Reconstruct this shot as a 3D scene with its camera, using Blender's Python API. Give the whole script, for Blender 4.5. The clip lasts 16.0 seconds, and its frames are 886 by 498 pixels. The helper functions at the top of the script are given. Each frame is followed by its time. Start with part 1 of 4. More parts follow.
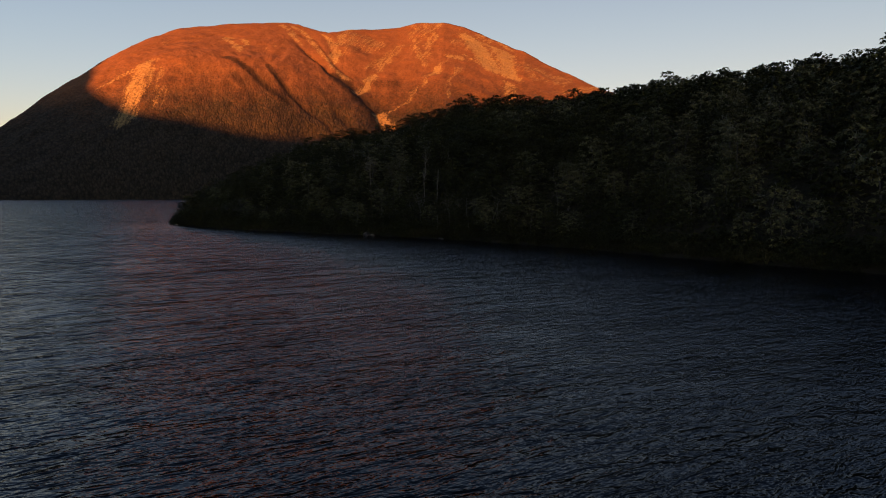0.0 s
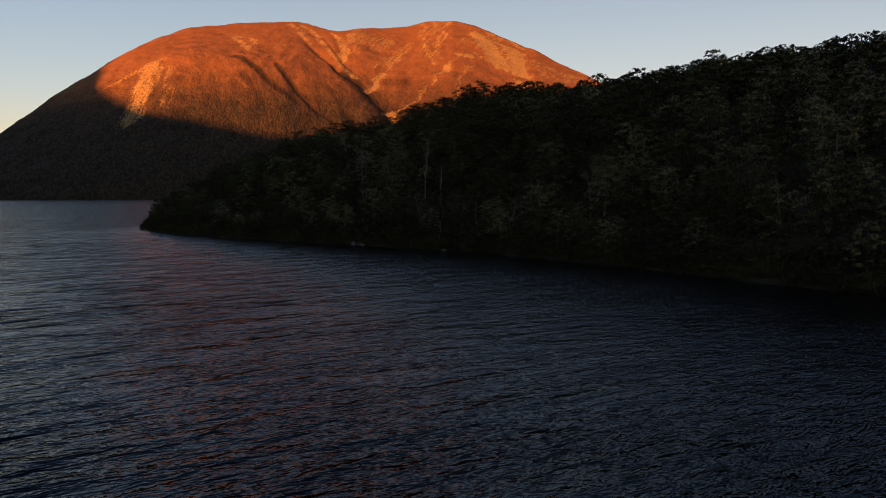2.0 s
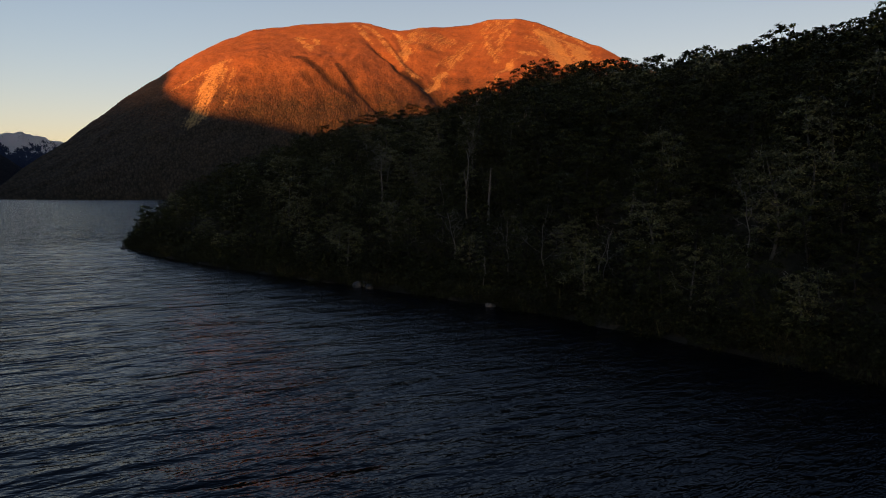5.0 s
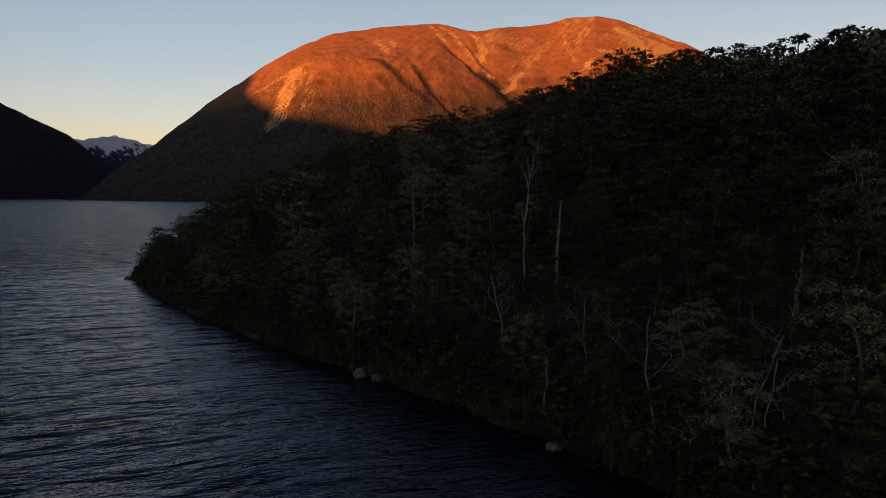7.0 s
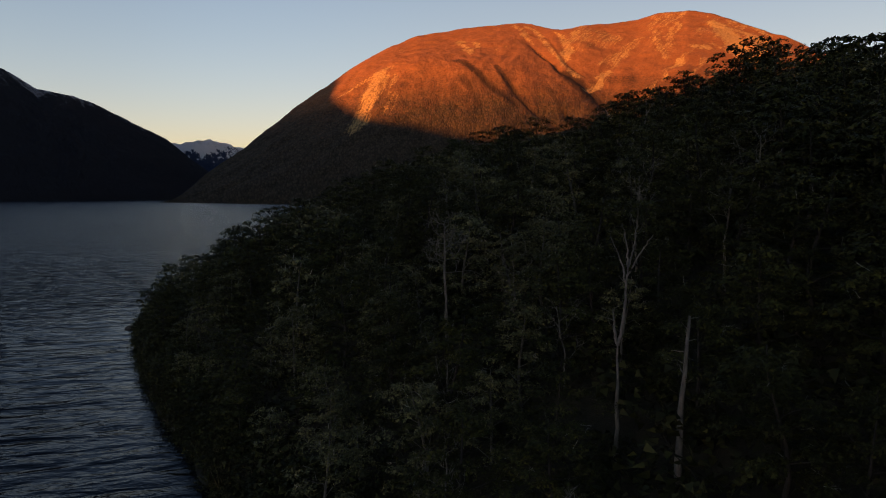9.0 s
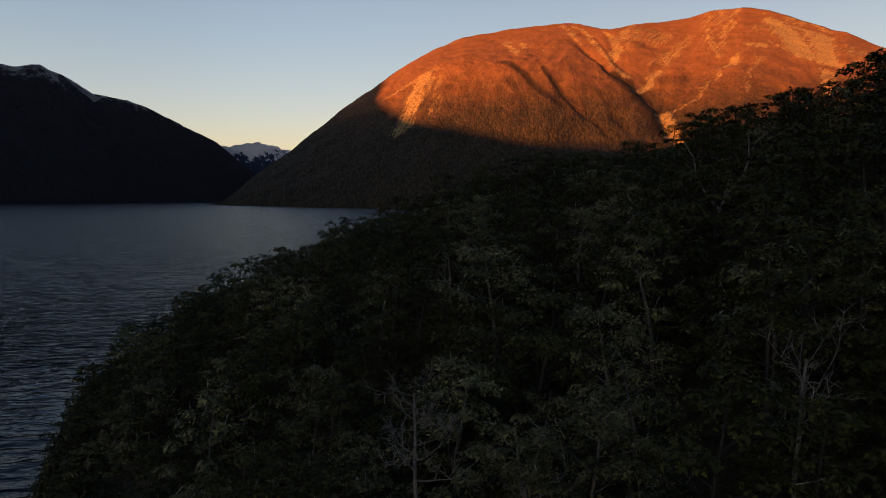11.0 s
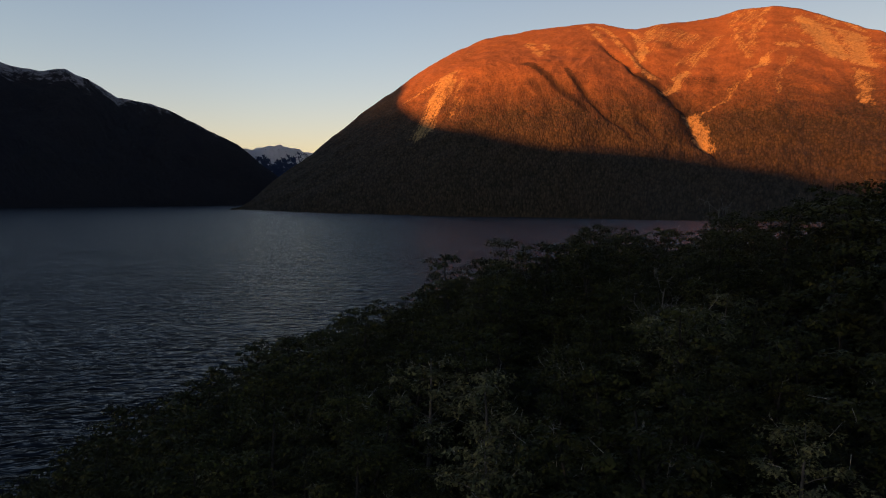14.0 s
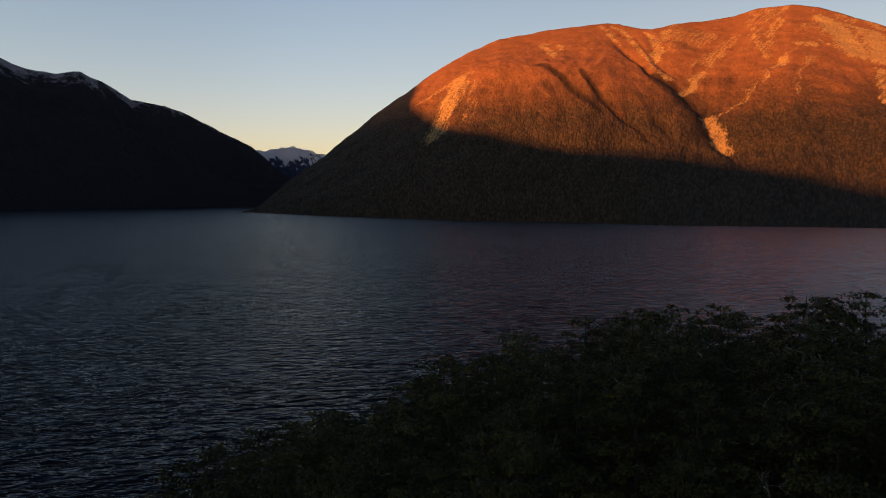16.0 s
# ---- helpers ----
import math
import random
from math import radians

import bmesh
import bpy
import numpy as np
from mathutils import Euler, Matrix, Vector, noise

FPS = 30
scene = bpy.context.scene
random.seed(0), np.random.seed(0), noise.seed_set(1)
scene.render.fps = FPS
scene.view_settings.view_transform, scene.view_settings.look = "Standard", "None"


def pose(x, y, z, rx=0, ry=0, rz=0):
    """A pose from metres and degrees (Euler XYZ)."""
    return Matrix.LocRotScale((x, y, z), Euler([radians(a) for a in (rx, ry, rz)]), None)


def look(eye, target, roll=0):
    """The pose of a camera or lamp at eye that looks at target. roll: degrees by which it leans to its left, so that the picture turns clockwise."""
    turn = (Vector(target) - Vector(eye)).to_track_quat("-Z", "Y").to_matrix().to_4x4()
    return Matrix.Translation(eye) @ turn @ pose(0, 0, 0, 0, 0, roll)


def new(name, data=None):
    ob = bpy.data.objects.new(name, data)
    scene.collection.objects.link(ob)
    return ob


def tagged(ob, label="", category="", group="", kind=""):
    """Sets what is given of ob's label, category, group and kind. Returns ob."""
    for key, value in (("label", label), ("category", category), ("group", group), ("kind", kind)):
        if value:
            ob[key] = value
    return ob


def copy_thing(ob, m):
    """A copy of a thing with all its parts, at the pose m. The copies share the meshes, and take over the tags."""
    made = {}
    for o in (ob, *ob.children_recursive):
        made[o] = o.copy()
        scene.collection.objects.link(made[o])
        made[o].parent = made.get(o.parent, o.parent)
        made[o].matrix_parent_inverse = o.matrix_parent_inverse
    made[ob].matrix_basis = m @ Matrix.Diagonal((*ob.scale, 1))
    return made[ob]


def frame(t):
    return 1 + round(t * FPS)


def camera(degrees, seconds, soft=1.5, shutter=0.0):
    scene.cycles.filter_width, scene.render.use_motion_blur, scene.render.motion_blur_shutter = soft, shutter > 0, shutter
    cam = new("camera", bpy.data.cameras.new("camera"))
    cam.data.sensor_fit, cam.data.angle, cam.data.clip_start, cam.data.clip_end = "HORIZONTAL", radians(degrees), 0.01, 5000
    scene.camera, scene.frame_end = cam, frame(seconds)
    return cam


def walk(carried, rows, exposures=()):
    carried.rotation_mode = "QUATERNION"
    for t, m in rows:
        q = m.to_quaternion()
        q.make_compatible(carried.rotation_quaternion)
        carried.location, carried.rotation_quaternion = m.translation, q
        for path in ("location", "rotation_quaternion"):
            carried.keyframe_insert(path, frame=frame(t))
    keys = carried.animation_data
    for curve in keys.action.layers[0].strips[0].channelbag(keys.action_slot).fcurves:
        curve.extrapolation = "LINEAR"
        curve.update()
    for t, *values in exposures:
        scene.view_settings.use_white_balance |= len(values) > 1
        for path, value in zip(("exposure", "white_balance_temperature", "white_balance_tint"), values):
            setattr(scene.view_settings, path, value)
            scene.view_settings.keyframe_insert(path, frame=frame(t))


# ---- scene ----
# ---------------------------------------------------------------- camera
cam = camera(64.7, 16.0, soft=1.0)


def aim(x, y, z, yaw, pitch, roll):
    """A pose at (x, y, z); yaw to the left from +y, pitch up, in degrees."""
    a, b = radians(yaw), radians(pitch)
    way = Vector((-math.sin(a) * math.cos(b), math.cos(a) * math.cos(b), math.sin(b)))
    eye = Vector((x, y, z))
    return look(eye, eye + way * 100, roll)


PATH = [
    (0.0, aim(0.00, 0.00, 10.50, -0.00, -4.56, -0.36)),
    (0.5, aim(0.36, 7.67, 10.48, 0.02, -4.57, -0.38)),
    (1.0, aim(0.63, 15.35, 10.55, 0.10, -4.59, -0.41)),
    (1.5, aim(0.86, 22.96, 10.62, 0.31, -4.58, -0.41)),
    (2.0, aim(1.19, 30.63, 10.68, 0.82, -4.58, -0.42)),
    (2.5, aim(1.45, 38.47, 10.81, 1.22, -4.60, -0.46)),
    (3.0, aim(1.69, 46.36, 11.03, 1.64, -4.58, -0.47)),
    (3.5, aim(2.07, 54.24, 11.25, 2.45, -4.57, -0.47)),
    (6.0, aim(2.28, 96.90, 14.81, 8.75, -4.48, -0.10)),
    (6.5, aim(2.16, 104.80, 15.92, 10.40, -4.44, -0.10)),
    (7.0, aim(1.84, 112.54, 17.16, 11.99, -4.44, -0.08)),
    (7.5, aim(1.34, 120.34, 18.50, 13.69, -4.42, -0.09)),
    (8.0, aim(0.60, 128.01, 19.94, 15.56, -4.40, -0.11)),
    (8.5, aim(-0.39, 135.71, 21.38, 17.47, -4.38, -0.11)),
    (9.0, aim(-1.60, 143.32, 22.75, 18.78, -4.38, -0.08)),
    (9.5, aim(-2.94, 150.85, 23.99, 19.69, -4.37, -0.10)),
    (10.0, aim(-4.28, 158.04, 25.78, 20.98, -4.33, -0.08)),
    (12.5, aim(-12.53, 188.17, 34.84, 23.26, -4.23, 0.08)),
    (13.0, aim(-14.49, 194.17, 36.84, 23.65, -4.21, 0.06)),
    (13.5, aim(-16.47, 199.95, 38.83, 23.99, -4.21, 0.02)),
    (14.0, aim(-18.39, 205.53, 40.74, 24.34, -4.20, -0.02)),
    (14.5, aim(-20.41, 210.99, 42.72, 24.66, -4.17, -0.03)),
    (15.0, aim(-22.35, 216.07, 44.76, 24.96, -4.18, -0.01)),
    (15.5, aim(-24.19, 220.79, 46.92, 25.21, -4.17, -0.02)),
    (16.0, aim(-25.83, 225.42, 49.06, 25.42, -4.18, -0.07)),
]
walk(cam, PATH)

# ---------------------------------------------------------------- world, sun, exposure
SUN_AZIMUTH = 195.0      # where the sun stands, clockwise from +y
SUN_ELEVATION = 4.2
scene.view_settings.exposure = 1.5

world = bpy.data.worlds.new("dusk_sky")
scene.world = world
world.use_nodes = True
wn, wl = world.node_tree.nodes, world.node_tree.links
sky = wn.new("ShaderNodeTexSky")
sky.sky_type = "NISHITA"
sky.sun_disc = False
sky.sun_elevation = radians(SUN_ELEVATION)
sky.sun_rotation = radians(SUN_AZIMUTH)
sky.altitude = 600
wn["Background"].inputs["Strength"].default_value = 0.10
sky.ozone_density = 1.0
sky.dust_density = 1.0
tint = wn.new("ShaderNodeMix")
tint.data_type, tint.blend_type = "RGBA", "MULTIPLY"
tint.inputs["Factor"].default_value = 1.0
tint.inputs[7].default_value = (1.13, 0.98, 1.06, 1)
wl.new(sky.outputs["Color"], tint.inputs[6])
# the sky falls off in brightness towards the zenith at dusk
way = wn.new("ShaderNodeTexCoord")
up = wn.new("ShaderNodeSeparateXYZ")
wl.new(way.outputs["Generated"], up.inputs[0])
fall = wn.new("ShaderNodeValToRGB")
fall.color_ramp.interpolation = "EASE"
for at, shade in ((0.26, (0.96, 0.99, 1.02, 1)), (0.37, (0.70, 0.82, 0.99, 1)), (0.55, (0.40, 0.48, 0.60, 1))):
    fall.color_ramp.elements.new(at).color = shade
fall.color_ramp.elements[0].color = (0.94, 0.91, 1.02, 1)
fall.color_ramp.elements[-1].position, fall.color_ramp.elements[-1].color = 0.84, (0.25, 0.32, 0.44, 1)
wl.new(up.outputs["Z"], fall.inputs["Fac"])
dusk = wn.new("ShaderNodeMix")
dusk.data_type, dusk.blend_type = "RGBA", "MULTIPLY"
dusk.inputs["Factor"].default_value = 1.0
wl.new(tint.outputs[2], dusk.inputs[6])
wl.new(fall.outputs["Color"], dusk.inputs[7])
# and is duller opposite the sun
facing = wn.new("ShaderNodeVectorMath")
facing.operation = "DOT_PRODUCT"
facing.inputs[1].default_value = (-math.sin(radians(SUN_AZIMUTH)), -math.cos(radians(SUN_AZIMUTH)), 0)
wl.new(way.outputs["Generated"], facing.inputs[0])
dull = wn.new("ShaderNodeValToRGB")
dull.color_ramp.interpolation = "EASE"
dull.color_ramp.elements[0].position, dull.color_ramp.elements[0].color = 0.15, (1, 1, 1, 1)
dull.color_ramp.elements[1].position, dull.color_ramp.elements[1].color = 1.0, (0.74, 0.68, 0.65, 1)
dull.color_ramp.elements.new(0.55).color = (0.88, 0.87, 0.88, 1)
wl.new(facing.outputs["Value"], dull.inputs["Fac"])
east_sky = wn.new("ShaderNodeMix")
east_sky.data_type, east_sky.blend_type = "RGBA", "MULTIPLY"
east_sky.inputs["Factor"].default_value = 1.0
wl.new(dusk.outputs[2], east_sky.inputs[6])
wl.new(dull.outputs["Color"], east_sky.inputs[7])
wl.new(east_sky.outputs[2], wn["Background"].inputs["Color"])

sun_data = bpy.data.lights.new("sun", "SUN")
sun_data.energy, sun_data.angle, sun_data.color = 7.8, radians(0.6), (1.0, 0.285, 0.058)
sun = new("sun", sun_data)
sa, se = radians(SUN_AZIMUTH), radians(SUN_ELEVATION)
toward_sun = Vector((math.sin(sa) * math.cos(se), math.cos(sa) * math.cos(se), math.sin(se)))
sun.matrix_world = look(toward_sun * 100, (0, 0, 0))


# ---------------------------------------------------------------- helpers
def mesh_of(name, verts, faces, material=None, smooth=False):
    """A mesh from arrays: verts (n, 3), faces (m, 3) or (m, 4)."""
    me = bpy.data.meshes.new(name)
    verts = np.asarray(verts, np.float32)
    faces = np.asarray(faces, np.int32)
    n, k = faces.shape
    me.vertices.add(len(verts))
    me.vertices.foreach_set("co", verts.ravel())
    me.loops.add(n * k)
    me.loops.foreach_set("vertex_index", faces.ravel())
    me.polygons.add(n)
    me.polygons.foreach_set("loop_start", np.arange(0, n * k, k, dtype=np.int32))
    me.update(calc_edges=True)
    me.validate()
    if smooth:
        me.polygons.foreach_set("use_smooth", np.ones(len(me.polygons), bool))
    if material:
        me.materials.append(material)
    return me


def part_of(name, me, parent, label=""):
    ob = new(name, me)
    ob.parent = parent
    if label:
        tagged(ob, label)
    return ob


def empty(name, x, y, z, turn=0.0, size=1.0):
    ob = new(name)
    ob.matrix_basis = pose(x, y, z, 0, 0, turn) @ Matrix.Diagonal((size, size, size, 1))
    return ob


def stack(pieces):
    """Joins (verts, faces) pieces into one."""
    vs, fs, n = [], [], 0
    for v, f in pieces:
        vs.append(v)
        fs.append(np.asarray(f) + n)
        n += len(v)
    return np.concatenate(vs), np.concatenate(fs)


def fbm(x, y, z=0.0, octaves=4):
    """Sum of noise octaves, about -1 to 1."""
    total, gain, p = 0.0, 1.0, Vector((x, y, z))
    for _ in range(octaves):
        total += gain * noise.noise(p)
        gain *= 0.5
        p = p * 2.03 + Vector((3.1, 1.7, 5.3))
    return total


# ---------------------------------------------------------------- materials
class Nodes:
    """Short hands for building a node material."""

    def __init__(self, name):
        self.mat = bpy.data.materials.new(name)
        self.mat.use_nodes = True
        self.n, self.l = self.mat.node_tree.nodes, self.mat.node_tree.links
        self.bsdf = self.n["Principled BSDF"]

    def add(self, kind, **values):
        node = self.n.new(kind)
        for key, value in values.items():
            if key in node.inputs:
                node.inputs[key].default_value = value
        return node

    def link(self, a, b):
        self.l.new(a, b)

    def position(self, scale=(1, 1, 1), turn=0.0):
        geo = self.n.new("ShaderNodeNewGeometry")
        r = self.n.new("ShaderNodeMapping")
        r.inputs["Rotation"].default_value = (0, 0, radians(-turn))
        m = self.n.new("ShaderNodeMapping")
        m.inputs["Scale"].default_value = scale
        self.link(geo.outputs["Position"], r.inputs["Vector"])
        self.link(r.outputs["Vector"], m.inputs["Vector"])
        return m.outputs["Vector"]

    def noise(self, vector, scale, detail=4.0, rough=0.55, distortion=0.0):
        t = self.add("ShaderNodeTexNoise", Scale=scale, Detail=detail, Roughness=rough, Distortion=distortion)
        self.link(vector, t.inputs["Vector"])
        return t.outputs["Fac"]

    def ramp(self, fac, *stops):
        r = self.n.new("ShaderNodeValToRGB")
        e = r.color_ramp.elements
        while len(e) < len(stops):
            e.new(0.5)
        for item, (at, colour) in zip(e, stops):
            item.position = at
            item.color = (*colour, 1) if not isinstance(colour, float) else (colour, colour, colour, 1)
        self.link(fac, r.inputs["Fac"])
        return r.outputs["Color"]

    def mix(self, fac, a, b, blend="MIX"):
        m = self.n.new("ShaderNodeMix")
        m.data_type, m.blend_type = "RGBA", blend
        if isinstance(fac, float):
            m.inputs["Factor"].default_value = fac
        else:
            self.link(fac, m.inputs["Factor"])
        for index, v in ((6, a), (7, b)):
            if isinstance(v, tuple):
                m.inputs[index].default_value = (*v, 1)
            else:
                self.link(v, m.inputs[index])
        return m.outputs[2]

    def math(self, op, a, b=0.0):
        m = self.n.new("ShaderNodeMath")
        m.operation = op
        for k, v in enumerate((a, b)):
            if isinstance(v, (int, float)):
                m.inputs[k].default_value = v
            else:
                self.link(v, m.inputs[k])
        return m.outputs[0]

    def attribute(self, name):
        a = self.n.new("ShaderNodeAttribute")
        a.attribute_name = name
        return a.outputs["Fac"]

    def bump(self, height, distance, strength=1.0, normal=None):
        b = self.add("ShaderNodeBump", Strength=strength, Distance=distance)
        self.link(height, b.inputs["Height"])
        if normal:
            self.link(normal, b.inputs["Normal"])
        return b.outputs["Normal"]

    def finish(self, colour=None, rough=0.8, normal=None, specular=0.5):
        if isinstance(colour, tuple):
            self.bsdf.inputs["Base Color"].default_value = (*colour, 1)
        elif colour:
            self.link(colour, self.bsdf.inputs["Base Color"])
        if isinstance(rough, float):
            self.bsdf.inputs["Roughness"].default_value = rough
        else:
            self.link(rough, self.bsdf.inputs["Roughness"])
        if normal:
            self.link(normal, self.bsdf.inputs["Normal"])
        self.bsdf.inputs["Specular IOR Level"].default_value = specular
        return self.mat


def foliage(name, dark, light):
    """Leaves: tint by whole tree, by clump and by leaf."""
    m = Nodes(name)
    p = m.position()
    tree = m.noise(p, 0.16, 2.0)
    clump = m.noise(p, 1.1, 3.0)
    leaf = m.add("ShaderNodeNewGeometry").outputs["Random Per Island"]
    base = m.ramp(tree, (0.32, dark), (0.68, light))
    warm = m.ramp(clump, (0.36, (0.55, 0.60, 0.55)), (0.66, (1.25, 1.17, 1.0)))
    c = m.mix(1.0, base, warm, "MULTIPLY")
    c = m.mix(0.8, c, m.ramp(leaf, (0.0, (0.35, 0.36, 0.35)), (0.7, (0.88, 0.88, 0.88)), (1.0, (1.4, 1.4, 1.3))), "MULTIPLY")
    return m.finish(c, 0.6, specular=0.10)


def bark(name, dark, light):
    m = Nodes(name)
    p = m.position((1, 1, 0.25))
    streak = m.noise(p, 9.0, 5.0, 0.65)
    patch = m.noise(m.position(), 1.6, 3.0)
    c = m.mix(1.0, m.ramp(streak, (0.3, dark), (0.7, light)), m.ramp(patch, (0.35, 0.7), (0.7, 1.15)), "MULTIPLY")
    return m.finish(c, 0.9, m.bump(streak, 0.03, 0.7), 0.2)


MAT_LEAF = foliage("beech_leaves", (0.022, 0.026, 0.0070), (0.055, 0.061, 0.0175))
MAT_PALE = foliage("pale_beech_leaves", (0.078, 0.082, 0.040), (0.152, 0.156, 0.080))
MAT_SHRUB = foliage("shrub_leaves", (0.020, 0.024, 0.008), (0.044, 0.050, 0.018))
MAT_GRASS = foliage("shore_grass_blades", (0.04, 0.04, 0.022), (0.09, 0.085, 0.05))
MAT_BARK = bark("beech_bark", (0.014, 0.013, 0.011), (0.04, 0.037, 0.033))
MAT_PALE_BARK = bark("lichened_bark", (0.05, 0.048, 0.042), (0.13, 0.126, 0.112))
MAT_TWIG = bark("lichened_twigs", (0.15, 0.15, 0.125), (0.30, 0.297, 0.26))
MAT_DEAD = bark("bleached_wood", (0.07, 0.067, 0.059), (0.17, 0.163, 0.146))


def litter_material():
    m = Nodes("forest_floor")
    p = m.position()
    c = m.ramp(m.noise(p, 0.9, 6.0, 0.7), (0.3, (0.014, 0.014, 0.009)), (0.7, (0.038, 0.036, 0.022)))
    # a darker, ragged rim where the ground meets the lake
    sep = m.n.new("ShaderNodeSeparateXYZ")
    m.link(p, sep.inputs[0])
    rim = m.math("ADD", sep.outputs["Z"], m.math("MULTIPLY", m.noise(p, 1.3, 4.0), 0.9))
    c = m.mix(m.ramp(rim, (0.55, 0.9), (0.95, 0.0)), c, (0.017, 0.017, 0.014))
    return m.finish(c, 0.95, m.bump(m.noise(p, 3.0, 6.0, 0.7), 0.15, 0.8), 0.2)


MAT_LITTER = litter_material()


def stone_material():
    m = Nodes("shore_stone")
    p = m.position()
    c = m.ramp(m.noise(p, 2.2, 6.0, 0.65), (0.3, (0.03, 0.029, 0.026)), (0.7, (0.10, 0.097, 0.088)))
    return m.finish(c, 0.85, m.bump(m.noise(p, 6.0, 6.0, 0.7), 0.08, 0.8), 0.3)


MAT_STONE = stone_material()


def water_material():
    m = Nodes("lake_water")
    here = m.position()
    spot = m.n.new("ShaderNodeSeparateXYZ")
    m.link(here, spot.inputs[0])
    # sheltered under the peninsula, rougher out on the open lake
    open_lake = m.math("SUBTRACT", m.math("MULTIPLY", spot.outputs["Y"], 0.6), spot.outputs["X"])
    wind = m.math("DIVIDE", open_lake, 400.0)
    roll_high = m.ramp(wind, (0.08, 0.50), (0.60, 1.8))
    swell_high = m.ramp(wind, (0.05, 0.24), (0.60, 2.6))
    ripple_high = m.ramp(wind, (0.05, 1.55), (0.60, 0.5))
    gust = m.ramp(m.noise(m.position((0.012, 0.03, 1), 35), 1.0, 4.0), (0.3, 0.7), (0.7, 1.0))
    # calm in the lee of the wooded shore, as far as the point
    off_shore = m.math("SUBTRACT", 101.5, m.math("ADD", m.math("MULTIPLY", spot.outputs["X"], 0.726), m.math("MULTIPLY", spot.outputs["Y"], 0.688)))
    along = m.math("SUBTRACT", m.math("MULTIPLY", m.math("SUBTRACT", spot.outputs["Y"], 99.0), 0.726), m.math("MULTIPLY", m.math("SUBTRACT", spot.outputs["X"], 46.0), 0.688))
    lee = m.math("MAXIMUM", m.ramp(m.math("DIVIDE", off_shore, 100.0), (0.02, 0.28), (0.50, 1.0)), m.ramp(m.math("DIVIDE", along, 300.0), (0.60, 0.0), (0.80, 1.0)))
    flaw = m.ramp(m.noise(m.position((0.07, 0.16, 1), 20), 1.0, 5.0, 0.65), (0.32, 0.62), (0.68, 1.35))
    gust = m.math("MULTIPLY", gust, flaw)
    # smoother again behind the peninsula, to the right of its point
    beyond = m.math("DIVIDE", m.math("ADD", spot.outputs["X"], 26.0), m.math("MAXIMUM", m.math("SUBTRACT", spot.outputs["Y"], 225.0), 60.0))
    calm = m.math("MULTIPLY", m.ramp(m.math("ADD", beyond, 0.5), (0.15, 0.0), (0.55, 1.0)), m.ramp(m.math("DIVIDE", spot.outputs["Y"], 1000.0), (0.28, 0.0), (0.40, 1.0)))
    gust = m.math("MULTIPLY", gust, m.math("SUBTRACT", 1.0, m.math("MULTIPLY", calm, 0.78)))

    def layer(offset, scale, turn, detail, rough, distortion):
        moved = m.n.new("ShaderNodeVectorMath")
        moved.inputs[1].default_value = offset
        m.link(here, moved.inputs[0])
        r = m.n.new("ShaderNodeMapping")
        r.inputs["Rotation"].default_value = (0, 0, radians(-turn))
        k = m.n.new("ShaderNodeMapping")
        k.inputs["Scale"].default_value = scale
        m.link(moved.outputs[0], r.inputs["Vector"])
        m.link(r.outputs["Vector"], k.inputs["Vector"])
        return m.noise(k.outputs["Vector"], 1.0, detail, rough, distortion)

    def height(offset):
        """Wind waves from the upper left, a finer chop across them and ripples on top."""
        h = m.math("MULTIPLY", layer(offset, (0.05, 0.12, 1), 27, 2.0, 0.5, 0.6), roll_high)
        h = m.math("ADD", h, m.math("MULTIPLY", layer(offset, (0.15, 0.36, 1), 34, 2.0, 0.5, 0.4), swell_high))
        h = m.math("MULTIPLY", h, lee)
        ripple = m.math("MULTIPLY", layer(offset, (0.55, 1.3, 1), 32, 3.0, 0.6, 0.6), 0.18)
        ripple = m.math("ADD", ripple, m.math("MULTIPLY", layer(offset, (1.9, 4.2, 1), 25, 3.0, 0.65, 0.3), 0.05))
        return m.math("ADD", h, m.math("MULTIPLY", ripple, m.math("MULTIPLY", ripple_high, m.math("ADD", 0.9, m.math("MULTIPLY", lee, 0.1)))))

    # slope of the waves along x and y, over 8 cm
    level, east, north = height((0, 0, 0)), height((0.08, 0, 0)), height((0, 0.08, 0))
    normal = m.n.new("ShaderNodeCombineXYZ")
    for k, beside in enumerate((east, north)):
        slope = m.math("MULTIPLY", m.math("MULTIPLY", m.math("SUBTRACT", level, beside), 12.5), gust)
        if k:
            # the waves lean before the wind: long faces to the south, short ones to the north
            slope = m.math("SUBTRACT", slope, m.math("MULTIPLY", m.ramp(wind, (0.05, 0.0), (0.60, 0.16)), m.math("MULTIPLY", lee, m.math("SUBTRACT", 1.0, m.math("MULTIPLY", calm, 0.32)))))
        m.link(slope, normal.inputs[k])
    normal.inputs[2].default_value = 1.0
    unit = m.n.new("ShaderNodeVectorMath")
    unit.operation = "NORMALIZE"
    m.link(normal.outputs[0], unit.inputs[0])
    m.bsdf.inputs["IOR"].default_value = 1.33
    # ripples too small to tell apart far off
    return m.finish((0.001, 0.0022, 0.0038), m.ramp(wind, (0.05, 0.11), (0.60, 0.16)), unit.outputs[0], 0.22)


MAT_WATER = water_material()


